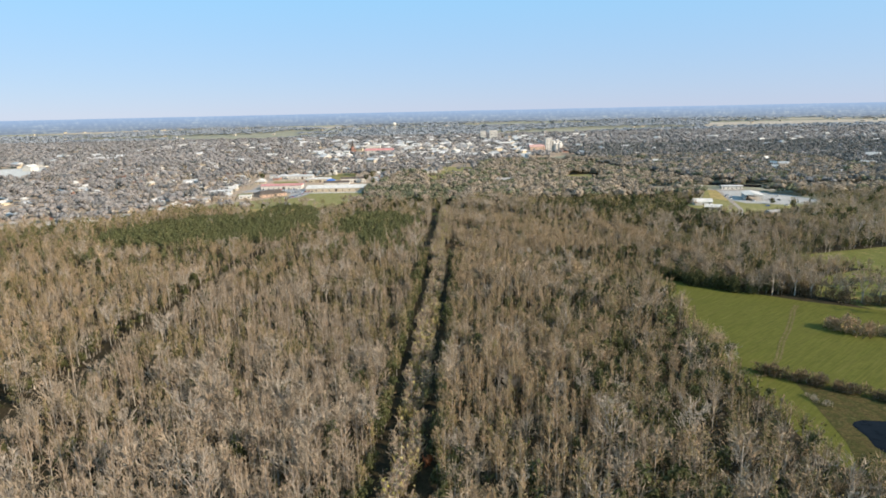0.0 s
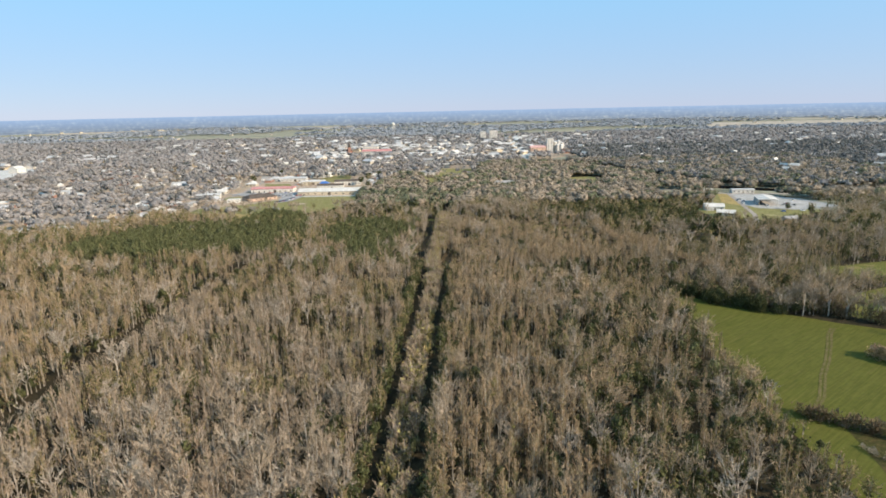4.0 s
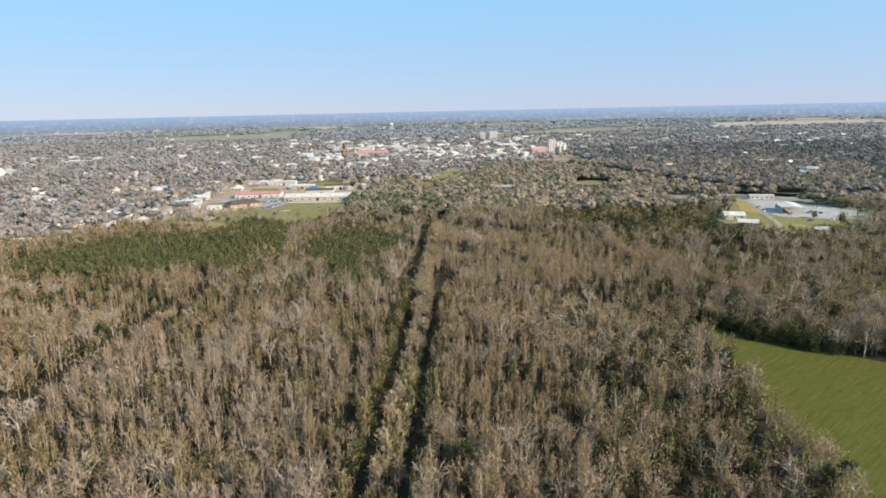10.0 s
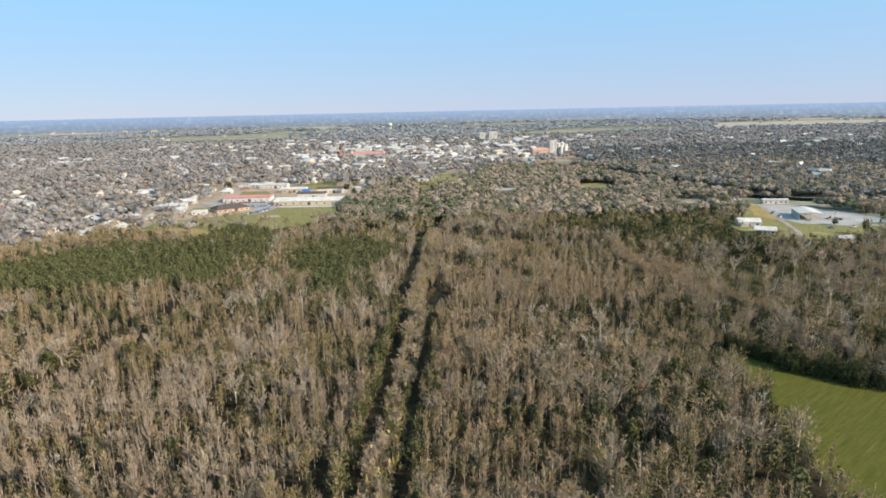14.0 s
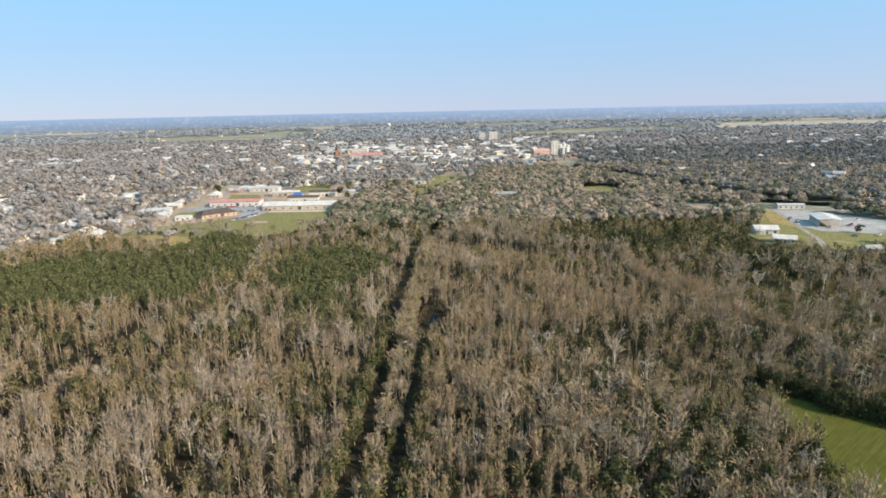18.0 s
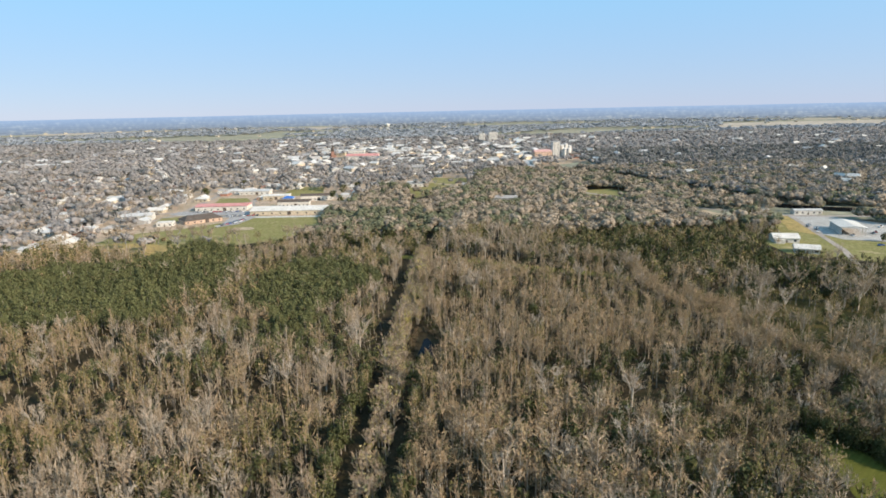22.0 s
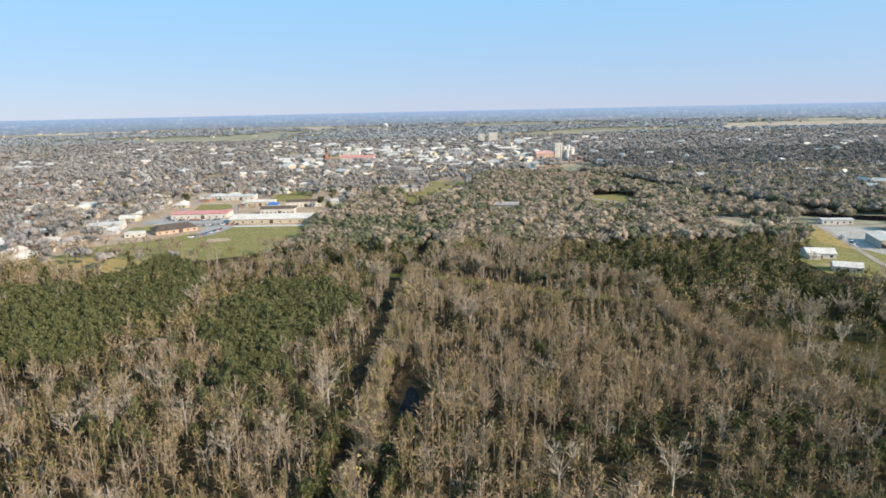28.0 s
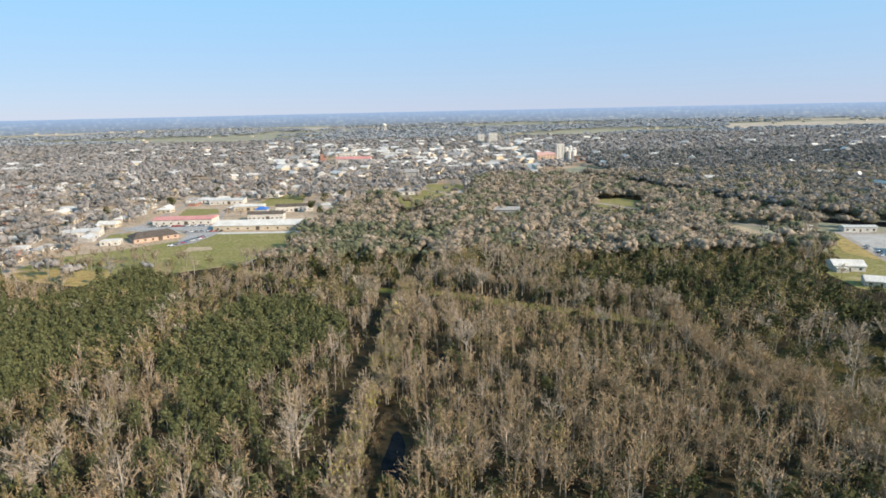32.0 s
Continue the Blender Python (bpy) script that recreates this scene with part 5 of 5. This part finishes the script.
silo_group(243, 1380)


def office_tower(x, y, w, h, label):
    root = new("office_tower")
    bm = bmesh.new()
    box(bm, -w / 2, w / 2, -w / 3, w / 3, 0, h)
    part("wall", bm, PAINT_WHITE, root)
    bm = bmesh.new()
    box(bm, -w / 2 - 0.3, w / 2 + 0.3, -w / 3 - 0.3, w / 3 + 0.3, h, h + 1.2)
    part("parapet", bm, PAINT_GREY, root)
    for fl in range(int(h / 3.6)):
        for k in range(5):
            opening("window", -w / 2 + w * (k + 0.5) / 5, -w / 3, 1.2 + 3.5 * fl, w / 13, 1.3, "s", GLASS, root)
    put(tagged(root, label, "building"), x, y, 0, 0.1)


office_tower(168, 1915, 24, 32, "pale office tower above the town's trees")
office_tower(138, 1950, 18, 28, "smaller pale office block above the town")
office_tower(-165, 1480, 34, 17, "white courthouse block in the town centre")
put(house(66, 22, 10, 4, PAINT_WHITE, ROOF_RED, "long building with a bright red roof", "building", windows=9, name="school"), -144, 1412, -4, 0.1)
put(house(50, 26, 9, 1, PAINT_WHITE, ROOF_WHITE, "pale flat-roofed block in the town centre", "building", windows=7, name="store", flat=True), -80, 1560, 0, 0.1)


def church(x, y):
    root = new("church")
    bm = bmesh.new()
    box(bm, -7, 7, -14, 14, 0, 10)
    part("nave", bm, BRICK, root)
    bm = bmesh.new()
    gable(bm, 28, 14, 10, 6)
    bmesh.ops.rotate(bm, verts=bm.verts[:], cent=(0, 0, 0), matrix=Matrix.Rotation(math.pi / 2, 3, "Z"))
    part("roof", bm, ROOF_BROWN, root)
    bm = bmesh.new()
    box(bm, -3, 3, -19.5, -14.05, 0, 18)
    tower = part("tower", bm, BRICK, root)
    bm = bmesh.new()
    bmesh.ops.create_cone(bm, cap_ends=True, segments=8, radius1=3.6, radius2=0.1, depth=16, matrix=Matrix.Translation((0, -16.8, 26)))
    part("spire", bm, ROOF_BROWN, tower)
    put(tagged(root, "red brick church with a tall steeple", "church"), x, y, 10, 0.1)


church(-214, 1458)


def water_tower(x, y, h=44):
    root = new("water_tower")
    for k in range(6):
        a = 2 * math.pi * k / 6
        bm = bmesh.new()
        bmesh.ops.create_cone(bm, cap_ends=True, segments=8, radius1=0.9, radius2=0.8, depth=h * 0.7, matrix=Matrix.Translation((9 * math.cos(a), 9 * math.sin(a), h * 0.35)))
        part("leg", bm, PAINT_WHITE, root)
    bm = bmesh.new()
    bmesh.ops.create_uvsphere(bm, u_segments=20, v_segments=12, radius=10.5, matrix=Matrix.Translation((0, 0, h * 0.8)) @ Matrix.Diagonal((1, 1, 0.8, 1)))
    part("tank", bm, PAINT_WHITE, root)
    bm = bmesh.new()
    bmesh.ops.create_cone(bm, cap_ends=True, segments=10, radius1=1.6, radius2=1.6, depth=h * 0.65, matrix=Matrix.Translation((0, 0, h * 0.325)))
    part("riser", bm, PAINT_WHITE, root)
    put(tagged(root, "white water tower on tall legs", "water tower"), x, y, 0, 0.1)


water_tower(-228, 2985, 44)


# houses along the streets
r = random.Random(11)
HOUSE_KINDS = []
for k, (wm, rm, lab) in enumerate((
        (PAINT_WHITE, ROOF_WHITE, "white wooden house with a pale roof"), (PAINT_WHITE, ROOF_GREY, "white house with grey shingles"),
        (PAINT_TAN, ROOF_BROWN, "tan brick house with a brown roof"), (PAINT_GREY, ROOF_METAL, "grey house with a pale metal roof"),
        (PAINT_WHITE, ROOF_METAL, "long white house with a metal roof"), (BRICK, ROOF_GREY, "red brick house with grey shingles"),
        (PAINT_TAN, ROOF_WHITE, "cream house with a white roof"))):
    for hip in (0, 4):
        HOUSE_KINDS.append(house(r.uniform(11, 17), r.uniform(8, 11), 3.0, r.uniform(1.6, 2.6), wm, rm, lab, hip=hip, windows=3, wing=hip == 0, chimney=k == 5))
TAKEN = [(-190, 972, 26), (-206, 1060, 24), (-218, 925, 24), (-160, 940, 48), (-225, 860, 34), (-281, 752, 20), (-322, 730, 20), (-136, 775, 45), (-128, 862, 25), (-144, 818, 25), (-216, 806, 32), (-212, 735, 28), (-238, 716, 12), (-296, 752, 18), (-148, 908, 24), (-118, 918, 22), (-170, 862, 24), (-224, 900, 20)]
for o in HOUSE_KINDS:
    tagged(o, group="houses of the town")
spots = []
xh, yh = jittered(-640, 240, 540, 1180, 23)
ok = inside(xh, yh, TOWN) & ~inside(xh, yh, TOWN_GRASS) & ~inside(xh, yh, GREEN)
for x, y in zip(xh[ok], yh[ok]):
    if any(math.hypot(x - a, y - b) < c for a, b, c in TAKEN) or (x > -275 and y < 690) or r.random() < (0.4 if y < 960 and x > -340 else 0.7) or (-265 < x < -90 and 690 < y < 850):
        continue
    spots.append((x, y))
spots = sorted(spots, key=lambda p: p[1] + 0.3 * abs(p[0]))
HOUSE_SPOTS = np.array(spots)
for k, (x, y) in enumerate(spots[:280]):
    src = HOUSE_KINDS[r.randrange(len(HOUSE_KINDS))] if k >= len(HOUSE_KINDS) else HOUSE_KINDS[k]
    m = pose(x, y, 0.07, 0, 0, r.choice((2, 92, -3, 88)) + r.uniform(-5, 5))
    if k < len(HOUSE_KINDS):
        src.matrix_basis = m
    else:
        copy_thing(src, m)


def far_house(seed):
    """A simple distant house: slot 0 wall, 1 roof."""
    q, s = random.Random(seed), Shape()
    w, d, h, e = q.uniform(5, 9), q.uniform(4, 6), q.uniform(3, 4.5), q.uniform(1.4, 2.4)
    c = [(-w, -d), (w, -d), (w, d), (-w, d)]
    for k in range(4):
        (x0, y0), (x1, y1) = c[k], c[(k + 1) % 4]
        s.tri((x0, y0, 0), (x1, y1, 0), (x1, y1, h), 0)
        s.tri((x0, y0, 0), (x1, y1, h), (x0, y0, h), 0)
    o = 0.5
    a, b, cc, dd = (-w - o, -d - o, h), (w + o, -d - o, h), (w + o, d + o, h), (-w - o, d + o, h)
    r0, r1 = (-w - o, 0, h + e), (w + o, 0, h + e)
    for t in ((a, b, r1), (a, r1, r0), (cc, dd, r0), (cc, r0, r1), (b, cc, r1), (dd, a, r0)):
        s.tri(*t, 1)
    return s.arrays()


FAR_HOUSES = [far_house(400 + k) for k in range(8)]
rest = np.array(spots[280:]) if len(spots) > 280 else np.zeros((0, 2))
xq, yq = jittered(-900, 330, 1170, 2150, 26)
ok = inside(xq, yq, TOWN) & (rg.uniform(0, 1, len(xq)) < np.where((xq > -300) & (xq < 120) & (yq < 1750), 0.48, np.where(xq < -300, 0.17, 0.26))) & ~((xq > 205) & (yq < 1430)) & (np.hypot(xq - 168, yq - 1915) > 60) & (np.hypot(xq + 150, yq - 1440) > 75)
xq, yq = np.concatenate([xq[ok], rest[:, 0]]), np.concatenate([yq[ok], rest[:, 1]])
big = rg.uniform(0.9, 1.9, len(xq))
third = rg.randint(0, 3, len(xq))
for k, (wm, rm, lab) in enumerate(((PAINT_WHITE, ROOF_WHITE, "white"), (PAINT_TAN, ROOF_METAL, "tan"), (PAINT_WHITE, ROOF_GREY, "grey-roofed"))):
    s = third == k
    spread("distant_houses", FAR_HOUSES, xq[s], yq[s], big[s], [wm, rm], lab + " houses and shops of the far town", "houses", 1.1 * big[s], 20 + k)
xs, ys = jittered(300, 1700, 800, 2100, 60)
ok = (xs < 0.8 * ys) & (rg.uniform(0, 1, len(xs)) < 0.42) & ~inside(xs, ys, TOWN) & (near_line(xs, ys, RIVER) > 70)
SUB = (xs[ok], ys[ok])
spread("suburb_houses", FAR_HOUSES, *SUB, rg.uniform(0.95, 1.4, ok.sum()), [PAINT_WHITE, ROOF_WHITE], "white houses among trees beyond the river", "houses", rg.uniform(1.5, 2.3, ok.sum()), 30)
xs, ys = jittered(-2600, 2600, 2150, 4300, 120)
ok = (np.abs(xs) < 0.8 * ys) & (rg.uniform(0, 1, len(xs)) < 0.12)
spread("plain_houses", FAR_HOUSES, xs[ok], ys[ok], rg.uniform(0.9, 1.9, ok.sum()), [PAINT_TAN, ROOF_GREY], "pale farm buildings scattered over the plain", "houses", rg.uniform(1.1, 1.7, ok.sum()), 31)


# ---- parked cars ----
def car(paint, colour):
    root = new("car")
    bm = bmesh.new()
    box(bm, -2.2, 2.2, -0.88, 0.88, 0.35, 0.95)
    bmesh.ops.bevel(bm, geom=bm.edges[:], offset=0.12, segments=1, affect="EDGES")
    part("body", bm, paint, root)
    bm = bmesh.new()
    box(bm, -1.3, 1.1, -0.76, 0.76, 0.94, 1.48)
    for v in bm.verts:
        if v.co.z > 1.2:
            v.co.x *= 0.72
            v.co.y *= 0.86
    part("cabin", bm, GLASS, root)
    for x in (-1.4, 1.4):
        for y in (-0.86, 0.86):
            bm = bmesh.new()
            bmesh.ops.create_cone(bm, cap_ends=True, segments=12, radius1=0.34, radius2=0.34, depth=0.22, matrix=Matrix.Translation((x, y, 0.34)) @ Matrix.Rotation(math.pi / 2, 4, "X"))
            part("wheel", bm, RUBBER, root)
    return tagged(root, colour + " car parked on the concrete", "car", "parked cars")


CARS = [car(m, c) for m, c in zip(CAR_COLOURS, ("white", "black", "grey", "red", "blue"))]
places = [(-186 + 1.6 * k, 704 + 2.8 * k, 30) for k in range(9)] + [(325, 612, 72), (322, 579, 0), (341, 580, 10), (362, 597, 60), (-262, 700, 5)] + [(-196 + 4.2 * k, 757 + 0.3 * k, 88) for k in range(8)] + [(-240 + 3.4 * k, 786, 85) for k in range(16)] + [(-180 + 1.2 * k, 716 + 3.3 * k, 20) for k in range(7)] + [
    (313, 648, 40), (316, 641, 30), (312, 636, 55), (317, 654, 20), (309, 629, 35), (344, 617, 75), (349, 622, 60), (352, 613, 95), (366, 640, 30)] + [(-300 + 9 * k, 700, 5) for k in range(5)]
for k, (x, y, a) in enumerate(places):
    src = CARS[r.choice((0, 0, 1, 2, 2, 3, 4))] if k >= 5 else CARS[k]
    z = 0.5 if x < -100 else 0.22
    m = pose(x, y, z, 0, 0, a + r.uniform(-6, 6))
    if k < 5:
        src.matrix_basis = m
    else:
        copy_thing(src, m)

# ---- trees of the town and the plain ----
xt, yt = jittered(-760, 300, 540, 1200, 9.2)
ok = inside(xt, yt, TOWN) & ~inside(xt, yt, TOWN_GRASS) & ~inside(xt, yt, GREEN) & (rg.uniform(0, 1, len(xt)) < np.where((yt < 960) & (xt > -300), 0.1, 0.3) + 0.4 * patches(xt, yt, 120, 2)) & ~((xt > -262) & (xt < -92) & (yt > 680) & (yt < 935))
if len(HOUSE_SPOTS):
    for x, y in HOUSE_SPOTS:
        ok &= np.hypot(xt - x, yt - y + 5) > 9.5
ok &= ~inside(xt, yt, PALE_LOT)
xt, yt = xt[ok], yt[ok]
ev = rg.uniform(0, 1, len(xt)) < 0.3
st = rg.uniform(0.7, 1.2, len(xt))
wide_ = ~ev & (rg.uniform(0, 1, len(xt)) < np.where(xt < -280, 0.8, 0.6))
ev_, ev = ev, ev | wide_
spread("town_crowns", CL_MID, xt[wide_], yt[wide_], 15 * st[wide_], [BARK, TWIG_BROWN, WOODS_HAZE_GREY], "broad grey-brown crowns between the houses", "trees", 14 * st[wide_], 6)
spread("town_trees", T_TOWN, xt[~ev], yt[~ev], 1.3 * st[~ev], [BARK_PALE, WOODS_HAZE_GREY, LEAF_OLIVE], "bare grey trees between the houses", "trees")
ev = ev_
spread("town_evergreens", [leafy_tree(350 + k, 60, 1.6, 9, 2.8) for k in range(4)], xt[ev], yt[ev], st[ev], [BARK, TWIG_BROWN, BANK_HAZE_GREEN], "dark evergreens between the houses", "trees", seed=5)
px, py, step = [], [], 0
y = 1180.0
while y < 4450:
    s = 0.0105 * y
    x = np.arange(-0.82 * y - 40, 0.82 * y + 40, s)
    px.append(x + rg.uniform(-0.5, 0.5, len(x)) * s)
    py.append(np.full(len(x), y) + rg.uniform(-0.5, 0.5, len(x)) * s)
    y += s
xf, yf = np.concatenate(px), np.concatenate(py)
ok = np.hypot(xf, yf - 130) < 4520
ok &= ~((xf > 60) & (yf < 1500) & ~inside(xf, yf, TOWN)) & (near_line(xf, yf, RIVER) > 18) & (near_line(xf, yf, [(172, 1160), (206, 1784), (230, 2200)]) > 12)
town = inside(xf, yf, TOWN)
core = town & (xf > -330) & (xf < 150) & (yf < 1800)
ok &= np.where(core, rg.uniform(0, 1, len(xf)) < 0.3, np.where(town, rg.uniform(0, 1, len(xf)) < 0.6, True))
ok &= ~((yf > 2300) & (patches(xf, yf * 1.6, 900, 5) < 0.22 + 0.00012 * (yf - 2300)))
for pts in ([(1095, 2540), (1900, 2640), (2900, 2900), (2600, 3350), (1480, 3300)], [(-2500, 3650), (-1900, 3700), (-1700, 4150), (-2400, 4100)]):
    ok &= ~inside(xf, yf, pts)
ok &= (np.hypot((xf - 250) / 1.5, yf - 1360) > 45) & ~inside(xf, yf, PALE_LOT)
xf, yf = xf[ok], yf[ok]
size = 0.0138 * yf * rg.uniform(0.8, 1.5, len(xf))
tall = rg.uniform(11, 18, len(xf))
near_ = yf < 2300
spread("town_woods", CL_FAR, xf[near_], yf[near_], size[near_], [BARK, TWIG_BROWN, WOODS_HAZE_GREY], "winter trees over the far town, greyed for haze", "woods", tall[near_], 40)
spread("plain_woods", CL_PLAIN, xf[~near_], yf[~near_], size[~near_], [BARK, TWIG_BROWN, WOODS_FAR_HAZE], "woods of the far plain, haze put into their colour", "woods", tall[~near_], 41)
